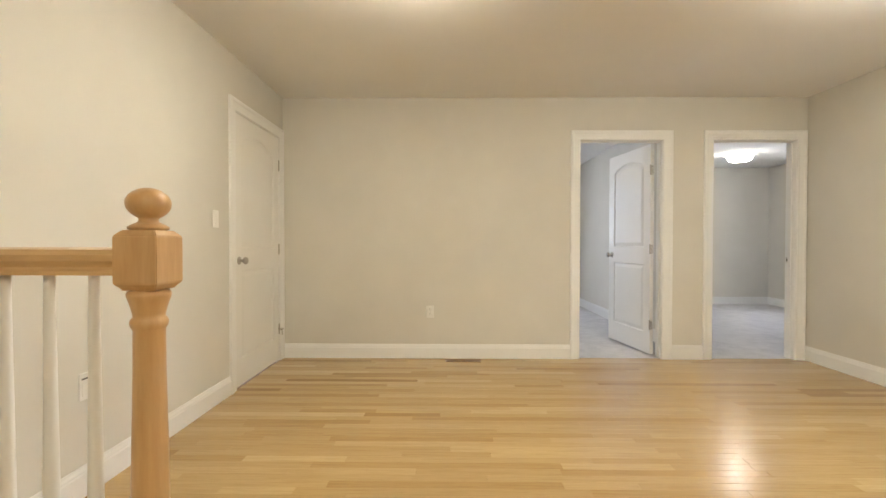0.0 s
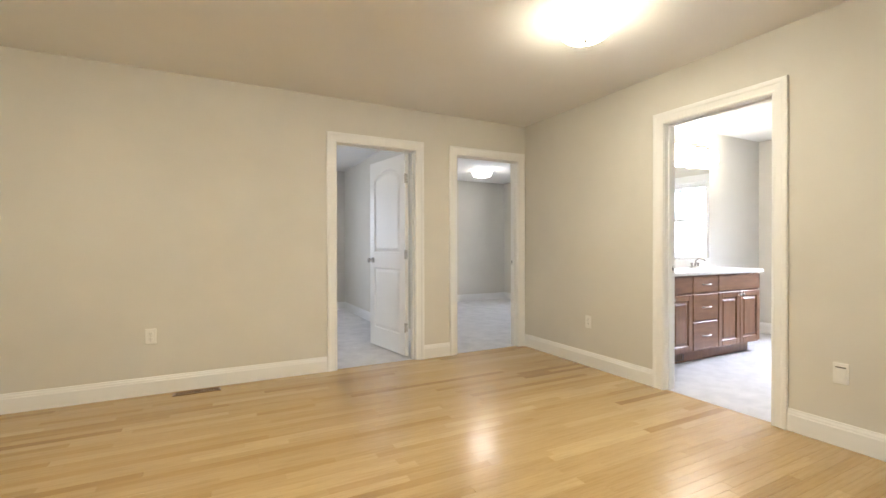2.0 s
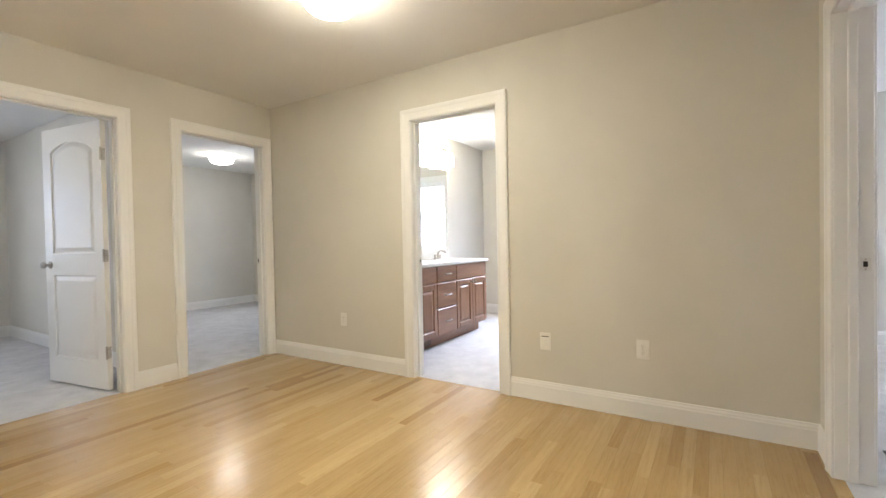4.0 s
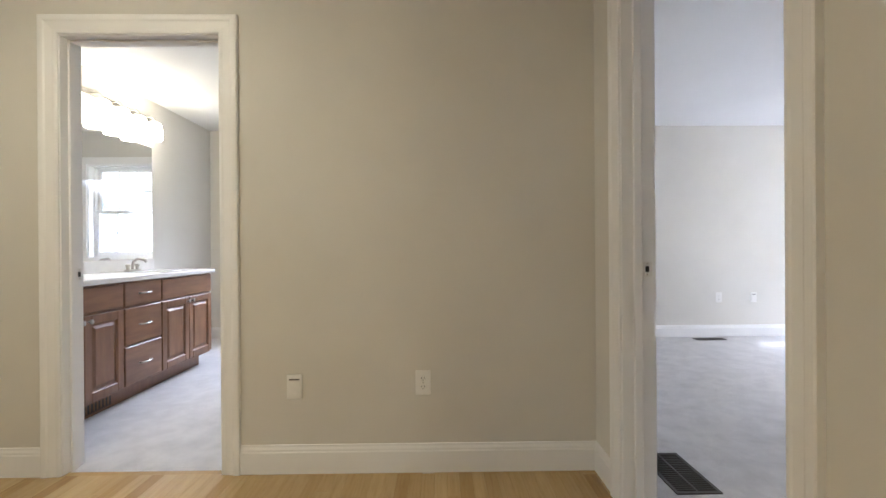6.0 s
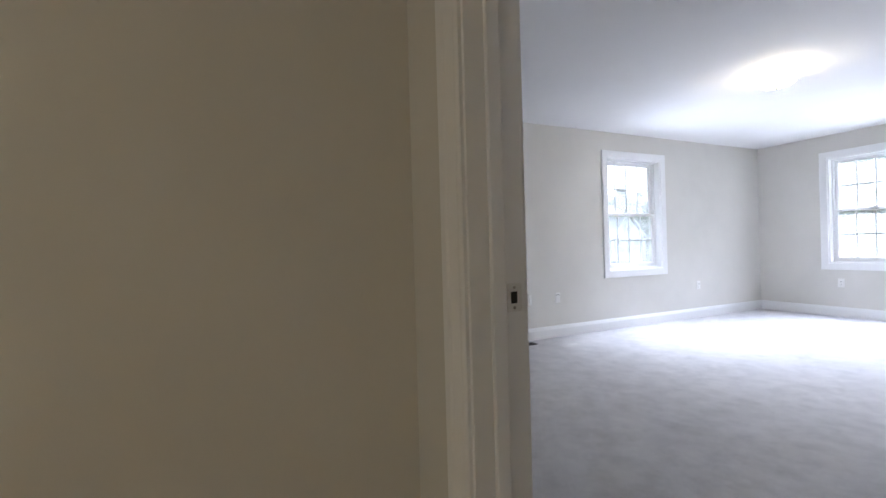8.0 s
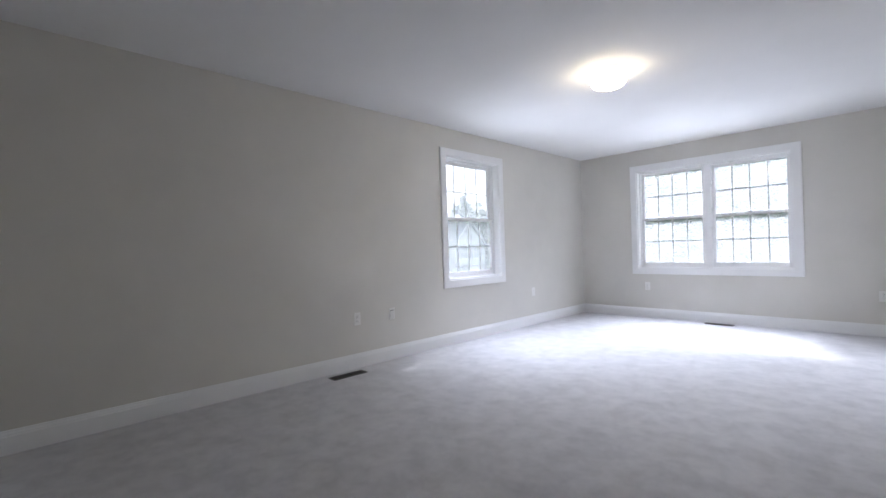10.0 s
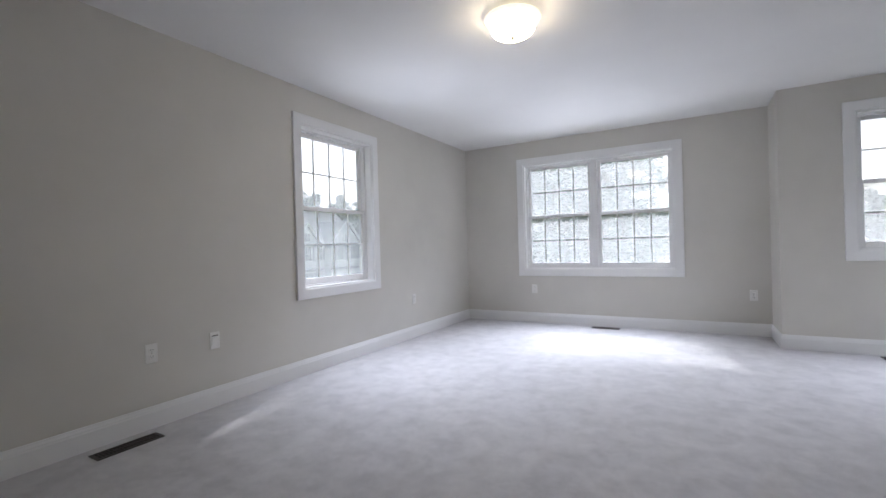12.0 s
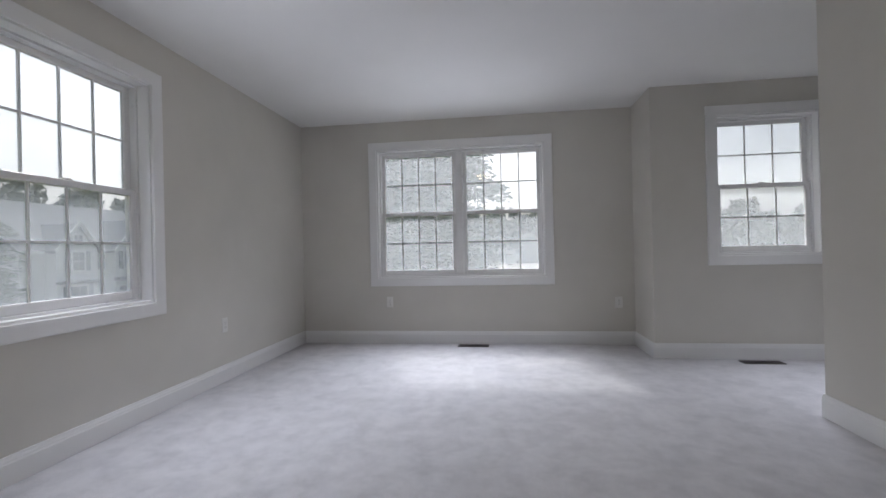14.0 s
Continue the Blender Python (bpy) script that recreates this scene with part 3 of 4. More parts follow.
def panel_ring(bm, outline, y, sign, inset, drop):
    """A sunk moulding inside an outline, with a raised field."""
    cx = sum(p[0] for p in outline) / len(outline)
    cz = (min(p[1] for p in outline) + max(p[1] for p in outline)) / 2
    half_w = (max(p[0] for p in outline) - min(p[0] for p in outline)) / 2
    half_h = (max(p[1] for p in outline) - min(p[1] for p in outline)) / 2

    def shrunk(d):
        return [(cx + (x - cx) * (1 - d / half_w), cz + (z - cz) * (1 - d / half_h)) for x, z in outline]

    rings = []
    for d, depth in ((0.0, 0.0), (0.006, drop), (0.016, drop), (inset, 0.0022)):
        rings.append([bm.verts.new((x, y + sign * depth, z)) for x, z in shrunk(d)])
    n = len(outline)
    for a, b in zip(rings, rings[1:]):
        for i in range(n):
            k = (i + 1) % n
            bm.faces.new((a[i], a[k], b[k], b[i]))
    bm.faces.new(rings[-1])


def panel_door(name, width, height, m, label, knob_side, hinge_front):
    """A two-panel arch-top moulded door; its hinge edge is at x = 0, its thickness runs along y."""
    root = new(name)
    root.matrix_world = m
    tagged(root, label, "door")
    th, st = 0.035, 0.105
    top, lock0, lock1, low = height - 0.115, 0.86, 1.03, 0.20
    x0, x1 = st, width - st
    for a, b in ((0, x0), (x1, width)):
        local_part("stile", boxes((a, b, 0, th, 0, height)), DOOR_PAINT, root)
    bm = bmesh.new()
    rise = 0.075
    prism(bm, [(x0, height)] + arch(x0, x1, top - rise, rise) + [(x1, height)], 0, th)
    local_part("top_rail", bm, DOOR_PAINT, root)
    local_part("lock_rail", boxes((x0, x1, 0, th, lock0, lock1)), DOOR_PAINT, root)
    local_part("bottom_rail", boxes((x0, x1, 0, th, 0, low)), DOOR_PAINT, root)
    for outline in ([(x0, low), (x0, lock0), (x1, lock0), (x1, low)],
                    [(x0, lock1)] + arch(x0, x1, top - rise, rise) + [(x1, lock1)]):
        bm = bmesh.new()
        panel_ring(bm, outline, 0.0, 1, 0.045, 0.009)
        panel_ring(bm, outline, th, -1, 0.045, 0.009)
        local_part("panel", bm, DOOR_PAINT, root)
    kx = width - 0.065 if knob_side else 0.065
    knob = turned([(0.030, 0.0), (0.031, 0.004), (0.026, 0.008), (0.012, 0.011), (0.010, 0.026), (0.018, 0.034), (0.0265, 0.044),
                   (0.0275, 0.053), (0.022, 0.062), (0.010, 0.066)], 20)
    me = mesh_from(knob, "door_knob", NICKEL, True)
    for mm in (Matrix.Translation((kx, 0, 0.94)) @ Matrix.Rotation(radians(90), 4, "X"),
               Matrix.Translation((kx, th, 0.94)) @ Matrix.Rotation(radians(-90), 4, "X")):
        ob = new("door_knob", me)
        ob.parent = root
        ob.matrix_basis = mm
        tagged(ob, "satin nickel knob")
    hy = 0.0 if hinge_front else th
    for z in (0.28, height / 2, height - 0.25):
        bm = turned([(0.0065, z - 0.046), (0.0065, z + 0.046), (0.004, z + 0.051)], 10, Matrix.Translation((-0.004, hy + (-0.005 if hinge_front else 0.005), 0)))
        box(bm, 0.0, 0.002, min(hy, hy + (0.03 if hinge_front else -0.03)), max(hy, hy + (0.03 if hinge_front else -0.03)), z - 0.044, z + 0.044)
        local_part("hinge", bm, NICKEL, root, "satin nickel hinge")
    return root


# closed closet door in the west wall: hinges at its north edge, knob at its south edge
panel_door("closet_door", CLOSET_D[1] - CLOSET_D[0] - 0.006, DOOR_H - 0.014,
           Matrix.Translation((WX - 0.040, CLOSET_D[1] - 0.003, 0.010)) @ Matrix.Rotation(radians(-90), 4, "Z") ,
           "closed white two-panel closet door with nickel knob", True, False)
# first back room: the leaf hangs on the east jamb and stands open into the room
panel_door("bedroom_door", D1[1] - D1[0] - 0.006, DOOR_H - 0.022,
           Matrix.Translation((D1[1] - 0.022, NY + T + 0.004, 0.018)) @ Matrix.Rotation(radians(99), 4, "Z"),
           "open white two-panel arch-top door with nickel knob", True, False)
stop = thing("door_stop_bumper", (WX, CLOSET_D[1] - 0.02, 0.27), "small spring door bumper on the hinge of the closet door", "door stop")
part("stem", tube([(WX + 0.002, CLOSET_D[1] - 0.03, 0.30), (WX + 0.045, CLOSET_D[1] - 0.05, 0.30), (WX + 0.05, CLOSET_D[1] - 0.06, 0.25)], 0.005), NICKEL, stop)
part("pad", boxes((WX + 0.040, WX + 0.054, CLOSET_D[1] - 0.075, CLOSET_D[1] - 0.03, 0.292, 0.308), bevel=0.003), NICKEL, stop)


# ---------------------------------------------------------------- plates on the walls
def plate(side, u, z, kind="duplex"):
    words = {"duplex": ("electrical_outlet", "white duplex electrical outlet on the wall", "outlet"),
             "cable": ("wall_plate", "white cable wall plate on the wall", "wall plate"),
             "switch": ("light_switch", "white rocker light switch on the wall", "light switch")}[kind]
    root = thing(words[0], side(u, 0, z), words[1], words[2], "wall plates" if kind != "switch" else "")
    w, h = 0.036, 0.058
    part("cover", side.solid((u - w, u + w, -0.006, 0.0005, z - h, z + h), bevel=0.003), PLASTIC, root)
    if kind == "duplex":
        for dz in (-0.020, 0.020):
            face = part("socket_face", side.solid((u - 0.0165, u + 0.0165, -0.0085, -0.005, z + dz - 0.0145, z + dz + 0.0145), bevel=0.002), PLASTIC, root)
            for du, hh in ((-0.0065, 0.0045), (0.0065, 0.0038)):
                part("slot", side.solid((u + du - 0.0012, u + du + 0.0012, -0.0092, -0.008, z + dz - hh + 0.003, z + dz + hh + 0.003)), SLOT, face)
            part("slot", side.solid((u - 0.002, u + 0.002, -0.0092, -0.008, z + dz - 0.0095, z + dz - 0.0055)), SLOT, face)
        part("screw", side.solid((u - 0.003, u + 0.003, -0.0075, -0.0055, z - 0.003, z + 0.003), bevel=0.001), NICKEL, root)
    elif kind == "switch":
        part("rocker", side.solid((u - 0.0165, u + 0.0165, -0.010, -0.005, z - 0.033, z + 0.033), bevel=0.003), PLASTIC, root)
    else:
        part("port", side.solid((u - 0.024, u + 0.024, -0.0072, -0.005, z + 0.030, z + 0.036)), SLOT, root)
        part("insert", side.solid((u - 0.024, u + 0.024, -0.0085, -0.005, z - 0.040, z + 0.026), bevel=0.002), PLASTIC, root)
    return root


plate(N_SIDE, -0.292, 0.438)
plate(E_SIDE, 1.186, 0.405, "cable")
plate(E_SIDE, 0.587, 0.418)
plate(E_SIDE, 3.03, 0.41)
plate(W_SIDE, 2.777, 1.243, "switch")
plate(W_SIDE, 1.72, 0.47, "cable")
plate(B_E, -2.735, 0.452)
plate(B_E, -3.14, 0.452, "cable")
plate(B_E, -5.605, 0.452)
plate(B_S, 5.192, 0.452)
plate(B_S, 2.77, 0.436)


# ---------------------------------------------------------------- floor registers
def register(x0, x1, y0, y1, material, label, gap_ends=0.0):
    root = thing("floor_register", ((x0 + x1) / 2, (y0 + y1) / 2, 0.0), label, "floor vent")
    long_x = (x1 - x0) > (y1 - y0)
    b = 0.014
    part("frame", boxes((x0, x1, y0, y0 + b, 0.0, 0.006), (x0, x1, y1 - b, y1, 0.0, 0.006), (x0, x0 + b, y0 + b, y1 - b, 0.0, 0.006), (x1 - b, x1, y0 + b, y1 - b, 0.0, 0.006)), material, root)
    part("duct", boxes((x0 + b, x1 - b, y0 + b, y1 - b, 0.0, 0.0012)), BLACK, root)
    n = int(((x1 - x0) if long_x else (y1 - y0)) / 0.016)
    for i in range(1, n):
        s = (i / n)
        if gap_ends and abs(s - 0.5) < gap_ends:
            continue
        if long_x:
            c = x0 + (x1 - x0) * s
            part("slat", boxes((c - 0.0028, c + 0.0028, y0 + b, y1 - b, 0.001, 0.005)), material, root)
        else:
            c = y0 + (y1 - y0) * s
            part("slat", boxes((x0 + b, x1 - b, c - 0.0028, c + 0.0028, 0.001, 0.005)), material, root)
    if long_x:
        part("bar", boxes((x0 + b, x1 - b, (y0 + y1) / 2 - 0.004, (y0 + y1) / 2 + 0.004, 0.0012, 0.0055)), material, root)
    else:
        part("bar", boxes(((x0 + x1) / 2 - 0.004, (x0 + x1) / 2 + 0.004, y0 + b, y1 - b, 0.0012, 0.0055)), material, root)
    return root


register(-0.145, 0.175, 3.845, 3.925, OAK_VENT, "oak floor register in the wood floor", 0.04)
register(5.99, 6.09, -2.70, -2.37, DARK_METAL, "dark metal floor register in the carpet")
register(4.11, 4.43, -6.985, -6.885, DARK_METAL, "dark metal floor register below the twin window")
register(1.63, 1.95, -6.425, -6.325, DARK_METAL, "dark metal floor register below the small window")
register(2.982, 3.345, -0.68, -0.485, DARK_METAL, "dark metal floor register beside the doorway")


# ---------------------------------------------------------------- ceiling lamps
def dome_lamp(x, y, glass, label, radius=0.175):
    root = thing("ceiling_lamp", (x, y, H), label, "ceiling lamp", "flush dome lamps")
    m = Matrix.Translation((x, y, 0))
    part("ceiling_pan", turned([(radius * 0.80, H - 0.001), (radius * 0.82, H - 0.010), (radius * 0.80, H - 0.016)], 48, m), TRIM, root, smooth=True)
    bm = bmesh.new()
    lathe(bm, [(radius * 0.80, H - 0.014), (radius * 1.10, H - 0.017), (radius * 1.13, H - 0.022), (radius * 1.10, H - 0.030), (radius * 1.00, H - 0.040), (radius * 0.94, H - 0.050)], 96, m, 0.012, 24)
    part("glass_rim", bm, RIM_GLASS, root, "flared rim of the lit glass", smooth=True)
    bm = bmesh.new()
    lathe(bm, [(radius * 0.93, H - 0.050), (radius * 0.92, H - 0.056), (radius * 0.90, H - 0.078), (radius * 0.85, H - 0.096)], 96, m, 0.012, 24)
    part("glass_side", bm, SIDE_GLASS if glass is LAMP_GLASS else glass, root, "ribbed side of the lit glass", smooth=True)
    bm = bmesh.new()
    lathe(bm, [(radius * 0.85, H - 0.096), (radius * 0.80, H - 0.106), (radius * 0.70, H - 0.117), (radius * 0.45, H - 0.127), (radius * 0.15, H - 0.131)], 96, m, 0.012, 24)
    part("glass_shade", bm, glass, root, "lit ribbed white glass shade", smooth=True)
    part("finial", turned([(0.012, H - 0.128), (0.014, H - 0.136), (0.008, H - 0.141), (0.009, H - 0.148), (0.004, H - 0.154)], 14, m), NICKEL, root, "nickel finial", smooth=True)
    return root


dome_lamp(2.06, 1.94, LAMP_GLASS, "lit flush dome lamp with white glass on the landing ceiling", 0.16)
dome_lamp(0.1, -1.25, LAMP_GLASS, "lit flush dome lamp with white glass on the hall ceiling", 0.16)
dome_lamp(-0.35, 1.94, LAMP_GLASS, "lit flush dome lamp with white glass on the landing ceiling", 0.16)
dome_lamp(4.24, -3.86, BED_GLASS, "lit flush dome lamp with ribbed glass on the bedroom ceiling", 0.15)
# out of view: added to warm and brighten the first back room
dome_lamp(0.3, 6.2, ROOM_GLASS, "unseen lit flush dome lamp added to warm the first back room")
dome_lamp(4.25, 6.5, ROOM_GLASS, "lit flush dome lamp in the back room")


# ---------------------------------------------------------------- newel, rail and balusters
NX, NYW = -0.815, 0.87
newel = thing("stair_balustrade", (NX, NYW, 0), "light varnished wood newel post and handrail with white balusters", "balustrade")
m = Matrix.Translation((NX, NYW, 0))
part("newel_base", boxes((NX - 0.047, NX + 0.047, NYW - 0.047, NYW + 0.047, 0.0, 0.22), bevel=0.004), MAPLE, newel)
part("newel_shaft", turned([(0.032, 0.22), (0.043, 0.235), (0.043, 0.255), (0.032, 0.27), (0.038, 0.29), (0.0395, 0.42), (0.037, 0.60), (0.033, 0.80), (0.0325, 0.885),
                            (0.036, 0.890), (0.0385, 0.898), (0.0385, 0.904), (0.036, 0.910), (0.032, 0.914), (0.033, 0.922), (0.037, 0.938), (0.0415, 0.953), (0.0445, 0.962), (0.0445, 0.969), (0.041, 0.974), (0.030, 0.979)], 36, m), MAPLE, newel, smooth=True)
bm = bmesh.new()
hw = 0.049
for r0, z0, r1, z1 in ((hw - 0.014, 0.977, hw, 0.992), (hw, 0.992, hw, 1.098), (hw, 1.098, hw - 0.012, 1.112)):
    lo = [bm.verts.new((NX + sx * r0, NYW + sy * r0, z0)) for sx, sy in ((-1, -1), (1, -1), (1, 1), (-1, 1))]
    hi = [bm.verts.new((NX + sx * r1, NYW + sy * r1, z1)) for sx, sy in ((-1, -1), (1, -1), (1, 1), (-1, 1))]
    for i in range(4):
        k = (i + 1) % 4
        bm.faces.new((lo[i], lo[k], hi[k], hi[i]))
    if z0 == 0.977:
        bm.faces.new(lo)
    if z1 == 1.112:
        bm.faces.new(hi)
bmesh.ops.remove_doubles(bm, verts=bm.verts[:], dist=0.0002)
bmesh.ops.bevel(bm, geom=bm.edges[:], offset=0.002, segments=2, affect="EDGES")
part("newel_block", bm, MAPLE, newel)
part("newel_ball", turned([(0.030, 1.110), (0.041, 1.114), (0.0415, 1.120), (0.030, 1.127), (0.021, 1.131), (0.0195, 1.138)] +
                          [(0.0455 * math.sin(radians(a)), 1.1735 - 0.0365 * math.cos(radians(a))) for a in range(32, 178, 8)] + [(0.002, 1.2099)], 36, m), MAPLE, newel, "turned ball finial", smooth=True)
RAIL = [(-0.030, 1.010), (0.030, 1.010), (0.030, 1.020), (0.023, 1.028), (0.025, 1.034), (0.032, 1.042), (0.033, 1.056), (0.024, 1.068), (0.0, 1.073),
        (-0.024, 1.068), (-0.033, 1.056), (-0.032, 1.042), (-0.025, 1.034), (-0.023, 1.028), (-0.030, 1.020)]
bm = bmesh.new()
ends = [[bm.verts.new((x, NYW + dy, z)) for dy, z in RAIL] for x in (NX - 0.048, WX)]
for i in range(len(RAIL)):
    k = (i + 1) % len(RAIL)
    bm.faces.new((ends[0][i], ends[0][k], ends[1][k], ends[1][i]))
bm.faces.new(ends[0])
bm.faces.new(ends[1])
part("handrail", bm, MAPLE_RAIL, newel, "light varnished handrail")
bal = [(0.0105, 1.011), (0.011, 0.95), (0.0125, 0.80), (0.0155, 0.55), (0.0175, 0.36), (0.0165, 0.30), (0.013, 0.285), (0.019, 0.275), (0.019, 0.262), (0.014, 0.25)]
bal_me = mesh_from(turned(bal[::-1], 16), "baluster", TRIM, True)
foot_me = mesh_from(boxes((-0.0155, 0.0155, -0.0155, 0.0155, 0.0, 0.252), bevel=0.002), "baluster_foot", TRIM)
x = NX - 0.128
while x > WX + 0.05:
    for name, me in (("baluster", bal_me), ("baluster_foot", foot_me)):
        ob = new(name, me)
        ob.parent = newel
        ob.location = (x - NX, 0, 0)
        tagged(ob, "white turned baluster" if name == "baluster" else "")
    x -= 0.104


# ---------------------------------------------------------------- bathroom
VF, V0, VS1, VS2, V1 = 2.62, 3.45, 4.12, 4.52, 5.25
vanity = thing("vanity_cabinet", ((V0 + V1) / 2, VF + 0.25, 0), "brown stained wood double vanity cabinet with nickel pulls", "cabinet")
part("body", boxes((V0, V1, VF + 0.02, BATH_N - 0.004, 0.105, 0.832)), CHERRY, vanity)
part("toe_kick", boxes((V0 + 0.005, V1 - 0.07, VF + 0.085, BATH_N - 0.01, 0.0, 0.106)), CHERRY, vanity)
vent = part("toe_vent", boxes((3.80, 4.10, VF + 0.079, VF + 0.086, 0.02, 0.09), bevel=0.002), DARK_METAL, vanity, "dark metal vent in the toe kick")
for k in range(9):
    part("slat", boxes((3.825 + 0.03 * k, 3.835 + 0.03 * k, VF + 0.075, VF + 0.080, 0.03, 0.08)), OAK_VENT, vent)


def drawer(name, x0, x1, z0, z1, pull):
    ob = part(name, boxes((x0, x1, VF, VF + 0.019, z0, z1), bevel=0.004), CHERRY_SIDE, vanity)
    if pull:
        c, zz = (x0 + x1) / 2, (z0 + z1) / 2
        part("pull", tube([(c - 0.055, VF + 0.001, zz), (c - 0.052, VF - 0.018, zz), (c - 0.035, VF - 0.026, zz), (c, VF - 0.029, zz), (c + 0.035, VF - 0.026, zz), (c + 0.052, VF - 0.018, zz), (c + 0.055, VF + 0.001, zz)], 0.0055, 10), NICKEL, ob, "nickel bar pull", smooth=True)


def cabinet_door(x0, x1, z0, z1, knob_x):
    ob = part("cabinet_door", boxes((x0, x0 + 0.055, VF, VF + 0.019, z0, z1), (x1 - 0.055, x1, VF, VF + 0.019, z0, z1),
                                    (x0 + 0.055, x1 - 0.055, VF, VF + 0.019, z0, z0 + 0.055), (x0 + 0.055, x1 - 0.055, VF, VF + 0.019, z1 - 0.055, z1), bevel=0.003), CHERRY, vanity)
    bm = bmesh.new()
    panel_ring(bm, [(x0 + 0.054, z0 + 0.054), (x0 + 0.054, z1 - 0.054), (x1 - 0.054, z1 - 0.054), (x1 - 0.054, z0 + 0.054)], VF + 0.002, 1, 0.034, 0.011)
    part("raised_panel", bm, CHERRY, ob)
    part("knob", turned([(0.006, 0.0), (0.006, 0.012), (0.014, 0.018), (0.015, 0.024), (0.009, 0.029)], 16, Matrix.Translation((knob_x, VF, z1 - 0.035)) @ Matrix.Rotation(radians(90), 4, "X")), NICKEL, ob, "nickel knob", smooth=True)


g = 0.006
drawer("drawer", VS1 + g, VS2 - g, 0.665, 0.822, True)
drawer("drawer", VS1 + g, VS2 - g, 0.400, 0.650, True)
drawer("drawer", VS1 + g, VS2 - g, 0.122, 0.385, True)
for a, b in ((V0, VS1), (VS2, V1)):
    drawer("false_front", a + g, b - g, 0.665, 0.822, False)
    mid = (a + b) / 2
    cabinet_door(a + g, mid - 0.002, 0.122, 0.650, mid - 0.03)
    cabinet_door(mid + 0.002, b - g, 0.122, 0.650, mid + 0.03)
top = thing("vanity_countertop", ((V0 + V1) / 2, VF + 0.2, 0.832), "white cultured marble vanity top with backsplash", "countertop")
part("slab", boxes((V0 - 0.02, V1 + 0.022, VF - 0.025, BATH_N - 0.002, 0.833, 0.868), bevel=0.006), MARBLE, top)
part("backsplash", boxes((V0 - 0.02, V1 + 0.022, BATH_N - 0.022, BATH_N - 0.003, 0.866, 0.965), bevel=0.003), MARBLE, top)
for cx in (3.79, 4.88):
    bm = bmesh.new()
    lathe(bm, [(0.215, 0.869), (0.21, 0.8745), (0.195, 0.8735), (0.17, 0.8705)], 32, Matrix.Translation((cx, VF + 0.26, 0)) @ Matrix.Diagonal((1, 0.78, 1, 1)))
    part("basin_rim", bm, MARBLE, top, smooth=True)
    tap = thing("basin_faucet", (cx, BATH_N - 0.09, 0.868), "chrome basin faucet on the white vanity top", "faucet", "basin faucets")
    part("faucet_body", boxes((cx - 0.075, cx + 0.075, BATH_N - 0.115, BATH_N - 0.065, 0.868, 0.884), bevel=0.006), NICKEL, tap)
    part("spout", tube([(cx, BATH_N - 0.09, 0.88), (cx, BATH_N - 0.095, 0.945), (cx, BATH_N - 0.13, 0.975), (cx, BATH_N - 0.19, 0.965), (cx, BATH_N - 0.205, 0.945)], 0.011, 12), NICKEL, tap, smooth=True)
    for dx in (-0.055, 0.055):
        part("tap_handle", turned([(0.014, 0.882), (0.012, 0.905), (0.018, 0.912), (0.018, 0.924), (0.008, 0.93)], 14, Matrix.Translation((cx + dx, BATH_N - 0.09, 0))), NICKEL, tap, smooth=True)
single("vanity_mirror", boxes((V0 + 0.02, V1 + 0.02, BATH_N - 0.008, BATH_N - 0.002, 0.967, 2.0)), MIRROR_M, "large frameless wall mirror above the vanity", "mirror")
bar = thing("vanity_light", (4.85, BATH_N, 2.2), "lit nickel vanity light bar with white glass shades", "wall lamp")
part("bar", boxes((4.42, 5.23, BATH_N - 0.034, BATH_N - 0.001, 2.215, 2.265), bevel=0.006), NICKEL, bar)
for i in range(4):
    cx = 4.515 + 0.205 * i
    part("arm", tube([(cx, BATH_N - 0.03, 2.24), (cx, BATH_N - 0.09, 2.245), (cx, BATH_N - 0.12, 2.225), (cx, BATH_N - 0.12, 2.19)], 0.009, 8), NICKEL, bar, smooth=True)
    part("glass_shade", turned([(0.030, 2.195), (0.055, 2.180), (0.064, 2.13), (0.066, 2.06), (0.060, 2.035), (0.03, 2.03)], 24, Matrix.Translation((cx, BATH_N - 0.12, 0))), BATH_GLASS, bar, "lit white glass shade", smooth=True)


# ---------------------------------------------------------------- outdoors, one storey below
GZ = -3.5


def disc(bm, r, z, n=48):
    bm.faces.new([bm.verts.new((r * math.cos(2 * math.pi * i / n), r * math.sin(2 * math.pi * i / n), z)) for i in range(n)])


bm = bmesh.new()
disc(bm, 1500, GZ)
single("ground", bm, LAWN, "thin autumn lawn and soil around the houses", "ground", kind="structure")
slab("road", [(17, 23, -90, 60)], GZ - 0.02, GZ + 0.015, DRIVE, "worn grey asphalt street in front of the houses", "road")
slab("driveway", [(23, 35.4, -39.6, -33.5), (23, 32, -13.6, -8.2)], GZ - 0.02, GZ + 0.012, DRIVE, "grey asphalt driveway before a garage", "driveway")


# a pale, bare lot that rises away to the south
rng = random.Random(77)
bm = bmesh.new()
lot = []
for i in range(17):
    s = i / 16
    lot.append([bm.verts.new((-45 + 58 * k / 14, -36 - 45 * s, GZ + 0.01 + 2.3 * s * s * (3 - 2 * s) * (0.85 + 0.15 * math.sin(k)) + rng.uniform(0, 0.12) * s)) for k in range(15)])
for i in range(16):
    for k in range(14):
        bm.faces.new((lot[i][k], lot[i][k + 1], lot[i + 1][k + 1], lot[i + 1][k]))
single("ground_lot", bm, plain("dry sandy soil", (0.42, 0.39, 0.34), 0.9, 0.0, 0.25, 0.4), "pale bare sandy lot beyond the pines", "ground", kind="structure")


